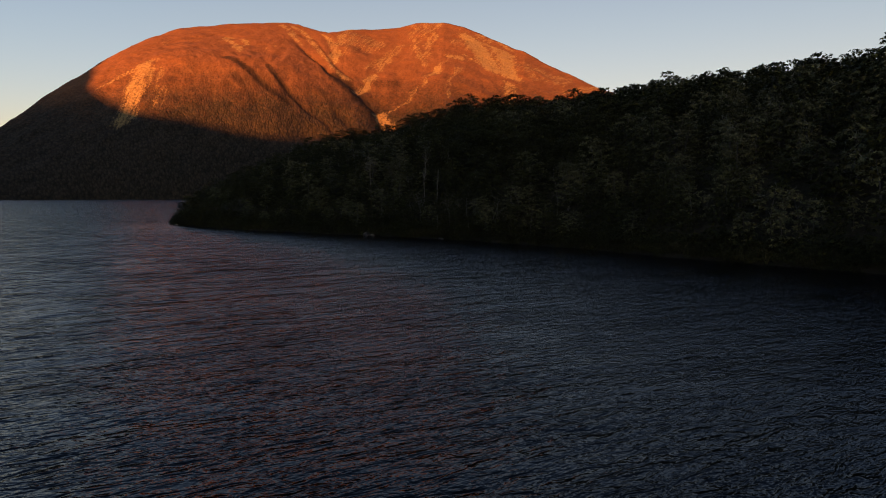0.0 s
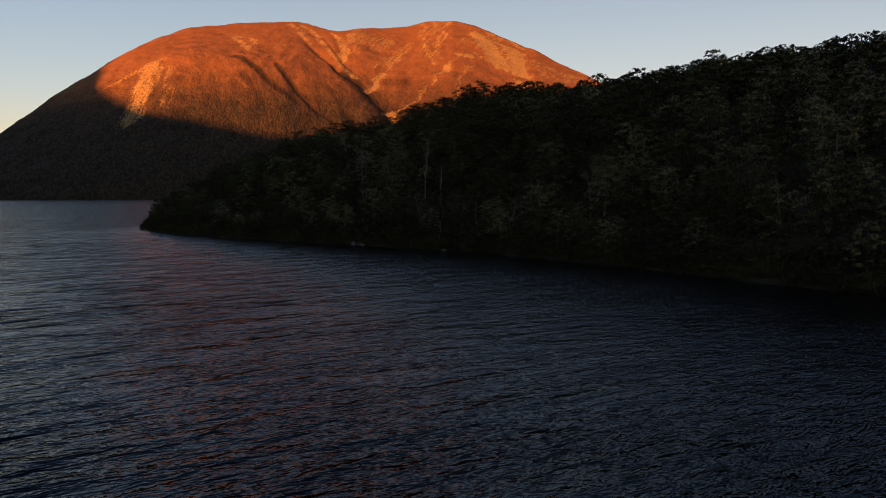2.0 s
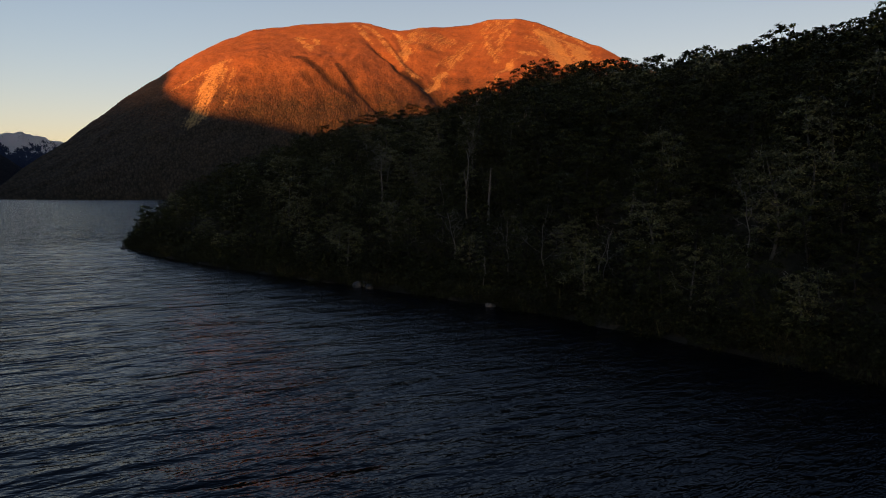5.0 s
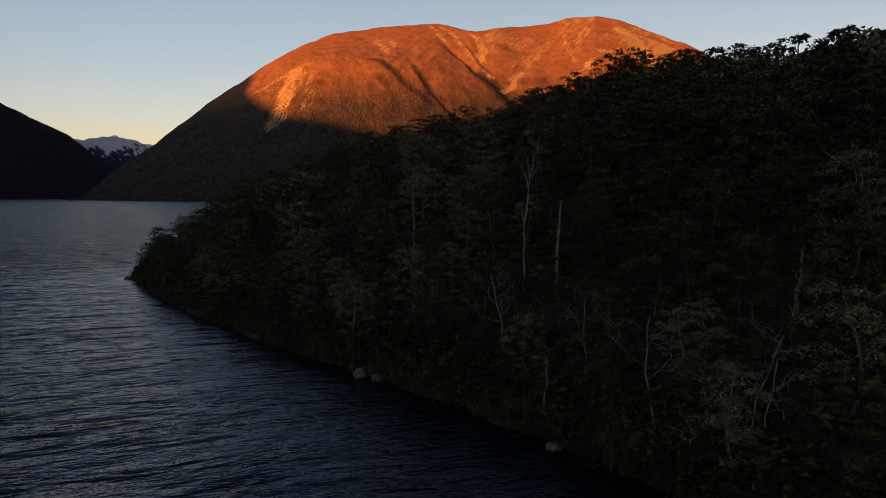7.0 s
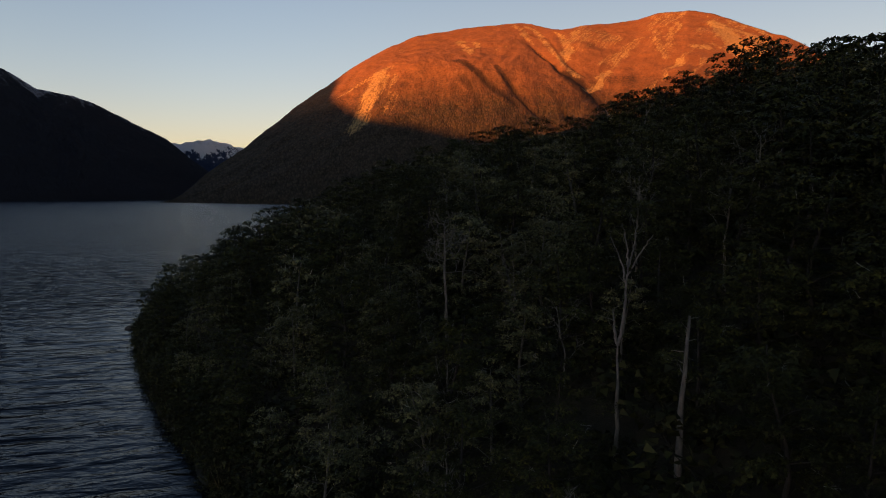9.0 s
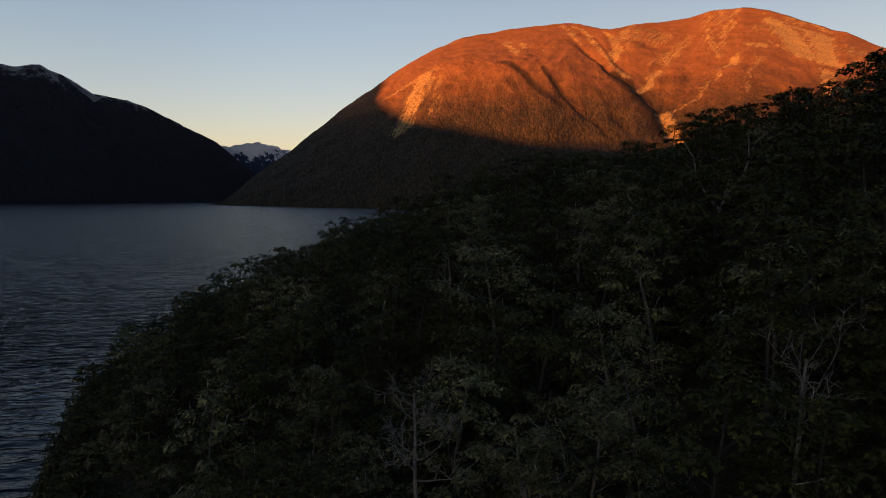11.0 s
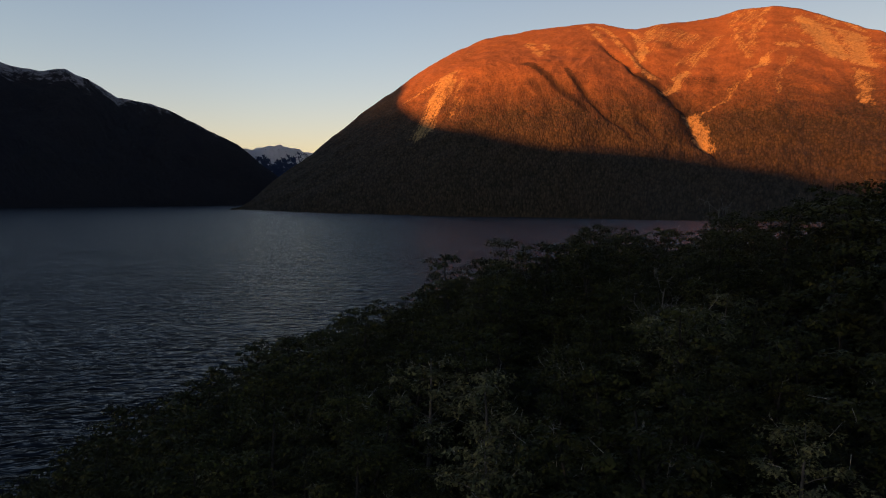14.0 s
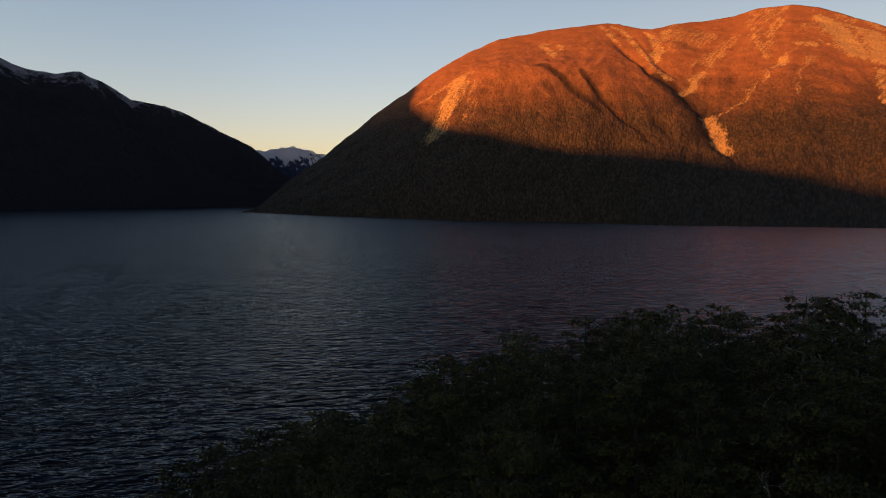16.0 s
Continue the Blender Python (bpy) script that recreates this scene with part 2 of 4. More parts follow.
def mountain_material():
    m = Nodes("mountain_tussock_and_forest")
    p = m.position()
    height = m.n.new("ShaderNodeSeparateXYZ")
    m.link(p, height.inputs[0])
    # streaks follow the fall line: long down the slope, narrow across
    fall = m.n.new("ShaderNodeCombineXYZ")
    m.link(m.math("MULTIPLY", m.math("SUBTRACT", m.attribute("bearing"), m.math("MULTIPLY", m.attribute("rise"), 9.0)), 3.2), fall.inputs[0])
    m.link(m.math("MULTIPLY", m.attribute("rise"), 14.0), fall.inputs[1])
    streak = m.noise(fall.outputs[0], 1.0, 5.0, 0.65, 0.4)
    # crowns and tussocks stand upright: their spacing counts along the contour and in height
    face = m.n.new("ShaderNodeCombineXYZ")
    m.link(m.math("MULTIPLY", m.attribute("bearing"), 45.0), face.inputs[0])
    m.link(height.outputs["Z"], face.inputs[1])
    q = face.outputs[0]
    patch = m.noise(q, 0.008, 6.0, 0.6)
    clump = m.noise(q, 0.026, 6.0, 0.68)
    speck = m.noise(q, 0.11, 4.0, 0.7)
    rock = m.noise(q, 0.13, 6.0, 0.7)
    # tussock and scree above
    grass = m.ramp(clump, (0.32, (0.114, 0.056, 0.025)), (0.68, (0.167, 0.086, 0.039)))
    grass = m.mix(0.22, grass, m.ramp(streak, (0.3, (0.65, 0.65, 0.65)), (0.7, (1.2, 1.18, 1.15))), "MULTIPLY")
    grass = m.mix(0.5, grass, m.ramp(speck, (0.36, (0.72, 0.72, 0.72)), (0.6, (1.12, 1.12, 1.12))), "MULTIPLY")
    # single crowns of the forest below; the shade between them is painted in
    cell = m.add("ShaderNodeTexVoronoi", Scale=0.15, Randomness=1.0)
    m.link(q, cell.inputs["Vector"])
    tone = m.n.new("ShaderNodeSeparateXYZ")
    m.link(cell.outputs["Color"], tone.inputs[0])
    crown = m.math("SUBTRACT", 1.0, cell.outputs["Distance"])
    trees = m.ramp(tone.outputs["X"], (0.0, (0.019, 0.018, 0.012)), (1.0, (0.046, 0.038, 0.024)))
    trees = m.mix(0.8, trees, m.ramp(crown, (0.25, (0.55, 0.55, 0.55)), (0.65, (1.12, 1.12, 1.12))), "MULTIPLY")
    trees = m.mix(0.6, trees, m.ramp(clump, (0.3, (0.65, 0.65, 0.65)), (0.7, (1.25, 1.25, 1.25))), "MULTIPLY")
    line = m.math("ADD", height.outputs["Z"], m.math("MULTIPLY", m.math("SUBTRACT", patch, 0.5), 320.0))
    line = m.math("ADD", line, m.math("MULTIPLY", m.math("SUBTRACT", speck, 0.5), 260.0))
    high = m.ramp(m.math("DIVIDE", line, 1000.0), (0.26, 0.0), (0.50, 1.0))
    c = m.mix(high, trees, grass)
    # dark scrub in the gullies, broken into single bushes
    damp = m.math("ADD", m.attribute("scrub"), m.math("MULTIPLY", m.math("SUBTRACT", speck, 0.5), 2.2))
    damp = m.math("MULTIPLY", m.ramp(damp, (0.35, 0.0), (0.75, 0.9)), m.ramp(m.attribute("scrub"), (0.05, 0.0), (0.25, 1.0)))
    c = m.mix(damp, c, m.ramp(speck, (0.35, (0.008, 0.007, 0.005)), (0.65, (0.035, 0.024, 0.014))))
    bare = m.math("ADD", m.attribute("scree"), m.math("MULTIPLY", m.math("SUBTRACT", streak, 0.5), 2.0))
    bare = m.math("ADD", bare, m.math("MULTIPLY", m.math("SUBTRACT", rock, 0.5), 1.8))
    bare = m.math("MULTIPLY", m.ramp(bare, (0.36, 0.0), (0.85, 0.9)), m.ramp(m.attribute("scree"), (0.08, 0.0), (0.3, 1.0)))
    c = m.mix(bare, c, m.ramp(rock, (0.3, (0.145, 0.102, 0.042)), (0.7, (0.32, 0.25, 0.105))))
    relief = m.mix(high, crown, speck)
    n = m.bump(relief, 3.5, 0.5)
    n = m.bump(clump, 9.0, 0.45, n)
    n = m.bump(patch, 40.0, 0.5, n)
    return m.finish(c, 0.95, n, 0.1)


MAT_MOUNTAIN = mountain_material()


def snow_material(name, line, blend, dark, spread, crest=0.0, snow=(0.82, 0.83, 0.86)):
    """Rock or wood below, snow above a ragged line."""
    m = Nodes(name)
    p = m.position()
    sep = m.n.new("ShaderNodeSeparateXYZ")
    m.link(p, sep.inputs[0])
    rock = m.noise(m.position((1, 1, 0.45)), 0.010, 9.0, 0.78)
    ribs = m.noise(m.position((1, 1, 0.2)), 0.030, 5.0, 0.7)
    z = m.math("ADD", sep.outputs["Z"], m.math("MULTIPLY", m.math("SUBTRACT", rock, 0.5), spread))
    z = m.math("ADD", z, m.math("MULTIPLY", m.math("SUBTRACT", ribs, 0.5), spread * 0.7))
    # snow also holds along the crest, whatever its height
    z = m.math("ADD", m.math("MULTIPLY", z, 1.0 - crest), m.math("MULTIPLY", m.attribute("rise"), 1000.0 * crest))
    c = m.mix(m.ramp(m.math("DIVIDE", m.math("SUBTRACT", z, line), blend), (0.0, 0.0), (1.0, 1.0)), dark, snow)
    return m.finish(c, 0.85, m.bump(ribs, 40.0, 1.0, m.bump(rock, 90.0, 1.0)), 0.2)


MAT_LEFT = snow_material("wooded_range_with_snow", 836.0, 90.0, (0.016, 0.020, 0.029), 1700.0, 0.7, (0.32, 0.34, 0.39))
# the far peaks' blue lower slopes carry the air's haze in their colour
MAT_SNOW = snow_material("snow_peaks_hazed_rock", 275.0, 30.0, (0.03, 0.05, 0.10), 560.0)

# ---------------------------------------------------------------- lake and mountains
HUB = np.array((-26.0, 225.0))   # bearings of the ranges are taken from here

lake = new("water", mesh_of("water", [(-6000, -6000, 0), (6000, -6000, 0), (6000, 6000, 0), (-6000, 6000, 0)], [(0, 1, 2, 3)], MAT_WATER))
tagged(lake, "dark rippled lake water under the dusk sky", "water", kind="structure")


def grid_faces(rows, cols):
    i = np.arange(rows * cols).reshape(rows, cols)
    return np.stack([i[:-1, :-1], i[:-1, 1:], i[1:, 1:], i[1:, :-1]], -1).reshape(-1, 4)


def curve(points, column):
    """Smooth interpolation of a column of control points over the first one."""
    xs = np.array([p[0] for p in points])
    ys = np.array([p[column] for p in points])
    return lambda a: np.interp(a, xs, ys)


def to_line(a, s, line, narrow=1.0):
    """Distance of (bearing, rise) to a polyline of such pairs; s counts in units of 30 degrees."""
    best = np.full(a.shape, 1e9)
    for (a0, s0), (a1, s1) in zip(line[:-1], line[1:]):
        px, py, dx, dy = a - a0, (s - s0) * 30, a1 - a0, (s1 - s0) * 30
        k = np.clip((px * dx + py * dy) / (dx * dx + dy * dy), 0, 1)
        best = np.minimum(best, np.hypot(px - k * dx, py - k * dy))
    return best


def range_of(name, ridge, foot, bearings, rows, material, rough, carve=None, seed=0.0, back=500.0, power=0.85, fine=6.0):
    """A mountain range: rises from its foot on the lake to its ridge and falls away behind it."""
    a = np.linspace(*bearings)
    rr, hr, rf = curve(ridge, 1)(a), curve(ridge, 2)(a), curve(foot, 1)(a)
    s = np.concatenate([np.linspace(-0.02, 1, rows), np.linspace(1.02, 1.25, 8)])
    A, Sg = np.meshgrid(a, s, indexing="ij")
    R = rf[:, None] + (rr - rf)[:, None] * Sg
    up = np.clip(Sg, 0, 1) ** (np.interp(A, *power) if isinstance(power, tuple) else power)
    Z = hr[:, None] * np.where(Sg <= 1, up, 1 - (Sg - 1) * 2.0) - np.where(Sg < 0, 12.0, 0)
    X, Y = HUB[0] + R * np.sin(np.radians(A)), HUB[1] + R * np.cos(np.radians(A))
    shape = np.clip(Sg, 0, 1)
    swell = 4 * shape * (1 - shape)
    N = np.empty(X.shape)
    F = np.empty(X.shape)
    for i in range(X.shape[0]):
        for j in range(X.shape[1]):
            # gullies run down the slope: long in the fall line, short across it
            warp = noise.noise(Vector((A[i, j] * 0.16, Sg[i, j] * 3.5, seed)))
            N[i, j] = fbm(A[i, j] * 0.34 + 1.1 * warp - Sg[i, j] * 1.2 + seed, Sg[i, j] * 3.0, seed, 4)
            F[i, j] = fbm(X[i, j] * 0.008, Y[i, j] * 0.008, seed, 4)
    Z += rough * N * swell + fine * F * np.clip(shape * 6, 0, 1)
    scree, scrub = np.zeros(X.shape), np.zeros(X.shape)
    if carve:
        Z, scree, scrub = carve(A, Sg, Z, N, F)
    verts = np.stack([X, Y, Z], -1).reshape(-1, 3)
    me = mesh_of(name, verts, grid_faces(len(a), len(s))[:, ::-1], material, True)
    for key, values in (("scree", scree), ("scrub", scrub), ("bearing", A), ("rise", Sg)):
        layer = me.attributes.new(key, "FLOAT", "POINT")
        layer.data.foreach_set("value", values.astype(np.float32).ravel())
    return new(name, me)


# bearing, distance, height of the skyline
RIDGE = [(-43, 2500, -30), (-40.5, 2600, 7), (-37.9, 2720, 105), (-34.9, 2900, 223), (-31.5, 3120, 385), (-29.2, 3280, 499), (-27.2, 3420, 595), (-25.1, 3560, 709), (-22.9, 3660, 804), (-20.8, 3720, 872), (-15.7, 3760, 929), (-12.4, 3740, 939), (-10.7, 3560, 874), (-9.2, 3350, 800), (-7.6, 3500, 858), (-5.5, 3650, 893), (-3.2, 3720, 919), (-1.7, 3740, 948), (0.6, 3740, 953), (2.4, 3740, 923), (4.1, 3740, 875), (6.4, 3720, 802), (7.5, 3660, 770), (9.9, 3642, 678), (12.3, 3615, 600), (14.0, 3587, 542), (18, 3500, 430), (26, 3300, 330), (40, 3000, 260)]
FOOT = [(-43, 2500), (-40.7, 2450), (-36.5, 2050), (-33.4, 1850), (-24.4, 1510), (-15, 1410), (-7, 1290), (4.4, 1310), (20, 1300), (40, 1400)]
# the ravine below the saddle and the lesser gullies of the left shoulder: depth, width of the shaded wall, width of the far wall, line of (bearing, rise)
GULLIES = [(21, 0.50, 2.6, [(-12.4, 0.82), (-11.1, 0.69), (-10.0, 0.65), (-8.6, 0.59), (-7.3, 0.49), (-6.2, 0.42), (-5.2, 0.37), (-4.7, 0.31), (-4.2, 0.25), (-2.9, 0.20)]),
           (10, 0.25, 1.0, [(-10.4, 0.88), (-9.4, 0.77), (-8.4, 0.66), (-7.4, 0.58)]),
           (8, 0.28, 1.4, [(-15.2, 0.55), (-14.3, 0.45), (-13.5, 0.38), (-12.5, 0.31), (-11.3, 0.28), (-9.5, 0.25)]),
           (6, 0.30, 1.4, [(-17.7, 0.54), (-16.3, 0.42), (-15.2, 0.36), (-13.9, 0.30), (-12.9, 0.28)]),
           (5, 0.30, 1.2, [(-17.2, 0.38), (-16.3, 0.30), (-15.6, 0.25)]),
           (7, 0.30, 1.2, [(-9.9, 0.43), (-9.1, 0.37), (-8.5, 0.31), (-7.3, 0.24)]),
           (4, 0.30, 1.0, [(-19.8, 0.43), (-19.5, 0.35), (-19.2, 0.27)]),
           (10, 0.35, 1.4, [(-9.2, 1.0), (-8.9, 0.84), (-8.7, 0.72), (-7.9, 0.62)])]
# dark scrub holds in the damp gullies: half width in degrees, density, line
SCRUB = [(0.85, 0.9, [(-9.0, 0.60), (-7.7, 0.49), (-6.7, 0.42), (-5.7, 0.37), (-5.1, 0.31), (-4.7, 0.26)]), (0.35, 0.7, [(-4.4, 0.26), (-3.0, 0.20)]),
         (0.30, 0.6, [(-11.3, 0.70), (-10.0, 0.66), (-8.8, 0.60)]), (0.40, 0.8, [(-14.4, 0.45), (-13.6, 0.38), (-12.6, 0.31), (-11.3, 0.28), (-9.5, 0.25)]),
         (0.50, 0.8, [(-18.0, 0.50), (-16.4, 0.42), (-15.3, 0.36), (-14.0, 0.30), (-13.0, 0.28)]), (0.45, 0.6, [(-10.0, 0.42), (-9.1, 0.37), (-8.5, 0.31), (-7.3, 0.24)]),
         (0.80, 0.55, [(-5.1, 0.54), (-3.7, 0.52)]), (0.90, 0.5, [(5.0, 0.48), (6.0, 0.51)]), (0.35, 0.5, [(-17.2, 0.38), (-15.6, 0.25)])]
SHOULDER = [(-26.5, 0.85), (-24.7, 0.64), (-20.1, 0.52), (-17.4, 0.46)]
# bare slips: width in degrees, strength, and the line down which they run
SLIPS = [(0.95, 0.95, [(-23.9, 0.56), (-24.7, 0.43), (-25.4, 0.35), (-26.1, 0.28)]), (0.6, 0.45, [(-23.4, 0.50), (-23.0, 0.36), (-23.6, 0.30)]),
         (0.35, 0.7, [(-24.8, 0.56), (-27.2, 0.6)]), (0.5, 0.8, [(-24.3, 0.49), (-25.1, 0.34)]), (0.3, 0.8, [(-17.6, 0.79), (-17.1, 0.69), (-16.6, 0.57)]),
         (0.3, 0.8, [(-15.8, 0.72), (-16.4, 0.61), (-16.7, 0.57)]), (0.25, 0.5, [(-13.9, 0.66), (-14.4, 0.61)]), (0.35, 0.7, [(-12.9, 0.95), (-12.2, 0.84), (-11.6, 0.76)]),
         (0.4, 0.8, [(-11.8, 0.94), (-10.7, 0.82), (-9.4, 0.72), (-7.7, 0.57)]), (0.4, 0.9, [(-7.9, 0.94), (-8.3, 0.82), (-8.7, 0.72)]),
         (0.35, 0.8, [(-9.2, 0.95), (-8.7, 0.82), (-8.7, 0.72)]), (0.35, 0.65, [(-3.2, 0.82), (-4.3, 0.73), (-5.8, 0.64)]), (0.3, 0.7, [(-3.6, 0.76), (-5.1, 0.62)]),
         (0.5, 1.0, [(-5.5, 0.59), (-6.4, 0.52), (-6.9, 0.48)]), (0.4, 0.7, [(-2.0, 0.84), (-1.4, 0.72), (-1.1, 0.64)]), (0.35, 0.7, [(-0.7, 0.86), (-0.7, 0.68)]),
         (0.3, 0.7, [(-0.4, 0.97), (-0.1, 0.84)]), (0.35, 0.6, [(-1.6, 0.98), (-2.3, 0.87)]), (1.0, 1.2, [(2.7, 0.91), (3.5, 0.87), (4.3, 0.77), (4.9, 0.72)]),
         (0.6, 1.0, [(3.3, 0.9), (4.6, 0.92)]), (0.9, 1.1, [(5.7, 0.91), (6.1, 0.79), (6.4, 0.71)]), (0.5, 0.9, [(5.6, 0.99), (6.2, 0.97)]),
         (0.25, 0.65, [(1.5, 0.7), (0.6, 0.64), (-0.1, 0.59), (-1.2, 0.51), (-2.3, 0.44), (-3.4, 0.39), (-4.5, 0.35)]), (0.5, 1.0, [(0.2, 0.61), (-0.4, 0.57)]),
         (0.55, 1.0, [(1.4, 0.7), (2.2, 0.71)]), (0.25, 0.7, [(2.4, 0.75), (3.7, 0.72)]), (0.65, 1.1, [(-4.5, 0.35), (-4.2, 0.3), (-3.8, 0.25)]),
         (0.22, 0.55, [(2.4, 0.64), (1.3, 0.53), (1.2, 0.43)]), (0.5, 0.8, [(6.3, 0.64), (6.7, 0.48)]), (0.28, 0.55, [(-1.8, 0.48), (-2.9, 0.41)]),
         (0.25, 0.5, [(-22.0, 0.84), (-22.4, 0.76)])]


def carve_mountain(A, Sg, Z, N, F):
    low = np.clip(Sg, 0, 1)
    wob = A + 0.35 * N

    def cut(line, depth, steep, gentle):
        """A gully whose wall facing right is steep and whose wall facing left is gentle."""
        d = to_line(wob, Sg, line)
        mid = np.interp(Sg, [q[1] for q in line][::-1], [q[0] for q in line][::-1])
        ends = np.clip((Sg - line[-1][1] + 0.1) * 8, 0, 1) * np.clip((line[0][1] + 0.01 - Sg) * 6, 0.0, 1)
        return depth * ends * np.where(wob < mid, np.exp(-(d / steep) ** 1.5), np.exp(-(d / gentle) ** 1.2))

    for depth, steep, gentle, line in GULLIES:
        Z = Z - cut(line, depth, steep, gentle)
    Z = Z + 32 * np.exp(-(to_line(A, Sg, SHOULDER) / 3.4) ** 2)
    scree, scrub = np.zeros(A.shape), np.zeros(A.shape)
    for width, strong, line in SLIPS:
        scree = np.maximum(scree, 0.85 * strong * np.clip(1.5 - to_line(A + 0.2 * N + 0.45 * F, Sg, line) / width, 0, 1))
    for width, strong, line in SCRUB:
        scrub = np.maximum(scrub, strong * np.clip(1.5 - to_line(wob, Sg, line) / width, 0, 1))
    run = np.clip(N * 1.2 + 0.2, 0, 0.5) * np.clip((low - 0.60) * 4, 0, 1) * np.clip((A + 9.5) * 0.5, 0, 1)
    return Z, np.maximum(scree, run), scrub


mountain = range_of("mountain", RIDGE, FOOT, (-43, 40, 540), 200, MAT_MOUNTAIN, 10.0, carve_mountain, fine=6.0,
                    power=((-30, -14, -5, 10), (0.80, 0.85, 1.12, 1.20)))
tagged(mountain, "broad mountain with tussock tops, bare slips and forested foot in evening sun", "mountain", kind="structure")

LEFT = [(-75, 4300, 820), (-64, 4400, 880), (-57.3, 4500, 796), (-55.7, 4500, 751), (-54.1, 4500, 743), (-52.5, 4500, 760), (-51.1, 4500, 714), (-49.1, 4500, 618), (-46.9, 4500, 597), (-44.6, 4500, 521), (-42.5, 4500, 438), (-40.6, 4500, 359), (-39.1, 4500, 263), (-37.4, 4500, 159), (-34, 4600, 20), (-32, 4600, -30)]
LEFT_FOOT = [(-75, 3000), (-60, 3250), (-56, 3400), (-48, 3850), (-40, 4150), (-36, 4250), (-32, 4300)]
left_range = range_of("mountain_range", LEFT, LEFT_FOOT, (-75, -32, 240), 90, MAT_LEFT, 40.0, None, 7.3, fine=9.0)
tagged(left_range, "dark shaded mountain range with snow along its top", "mountain", kind="structure")

SNOW = [(-46, 4850, 300), (-41.3, 4880, 410), (-40.4, 4880, 385), (-39.6, 4880, 364), (-38.7, 4880, 384), (-37.4, 4880, 385), (-36.7, 4880, 359), (-36.0, 4880, 368), (-34.9, 4880, 342), (-33.8, 4880, 304), (-30, 4880, 200), (-26, 4880, 100)]
SNOW_FOOT = [(-46, 4600), (-26, 4600)]
snow_peaks = range_of("snow_peaks", SNOW, SNOW_FOOT, (-46, -26, 260), 60, MAT_SNOW, 55.0, None, 3.9, fine=24.0)
tagged(snow_peaks, "distant snow-covered peaks at the head of the lake", "mountain", kind="structure")

# the range behind the camera, whose shadow lies on the lake and the mountain's foot:
# (metres across the sun's way, to its right; height)
SHADE = [(-7000, 1350), (-4600, 1200), (-4320, 1170), (-4150, 1115), (-4040, 1005), (-3880, 930), (-3400, 960), (-2600, 1080), (-2330, 1080), (-2300, 1055), (-2250, 1005), (-2160, 925),
         (-2040, 862), (-1920, 770), (-1800, 722), (-1560, 632), (-1320, 566), (-1080, 512), (-840, 470), (-600, 446), (-480, 428), (-360, 404), (-240, 368),
         (-120, 350), (0, 338), (600, 320), (5000, 330)]
SHADE_AWAY = 2600.0
flat_sun = np.array((math.sin(sa), math.cos(sa)))
across = np.array((-flat_sun[1], flat_sun[0]))
shade_u = np.linspace(-7000, 5000, 241)
shade_h = curve(SHADE, 1)(shade_u)
rows_v = []
for away, part_h in ((-900, -0.02), (-450, 0.45), (0, 1.0), (500, 0.5), (1000, -0.02)):
    for u, hgt in zip(shade_u, shade_h):
        q = HUB + flat_sun * (SHADE_AWAY + away) + across * u
        rows_v.append((q[0], q[1], hgt * part_h + 10 * fbm(u * 0.004, away * 0.01, 2.0, 4) * (part_h > 0)))
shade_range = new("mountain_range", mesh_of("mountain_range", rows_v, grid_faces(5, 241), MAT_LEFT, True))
tagged(shade_range, "dark mountain range between the lake and the low sun", "mountain", kind="structure")

# ---------------------------------------------------------------- peninsula
SHORE = [(330, -140), (200, -80), (120, 5), (75, 60), (55, 87), (46, 99), (36, 113), (25.5, 130), (14.5, 144), (6.5, 153), (-1.5, 161), (-8.5, 167),
         (-18.5, 175), (-30, 183), (-41, 192), (-53, 202), (-65, 213), (-79, 227), (-89, 238), (-97, 250), (-102, 264), (-104, 280),
         (-100, 302), (-84, 330), (-50, 360), (0, 386), (70, 396), (330, 405)]


def inland(x, y):
    """Signed distance to the shore, over land positive; the sides away from the lake do not count."""
    x, y = np.asarray(x, float), np.asarray(y, float)
    d = np.full(x.shape, 1e9)
    inside = np.zeros(x.shape, bool)
    for k, ((x0, y0), (x1, y1)) in enumerate(zip(SHORE, SHORE[1:] + SHORE[:1])):
        dx, dy = x1 - x0, y1 - y0
        if k < len(SHORE) - 1:
            t = np.clip(((x - x0) * dx + (y - y0) * dy) / (dx * dx + dy * dy), 0, 1)
            d = np.minimum(d, np.hypot(x - x0 - t * dx, y - y0 - t * dy))
        if dy:
            inside ^= ((y0 > y) != (y1 > y)) & (x < dx * (y - y0) / dy + x0)
    return np.where(inside, d, -d)


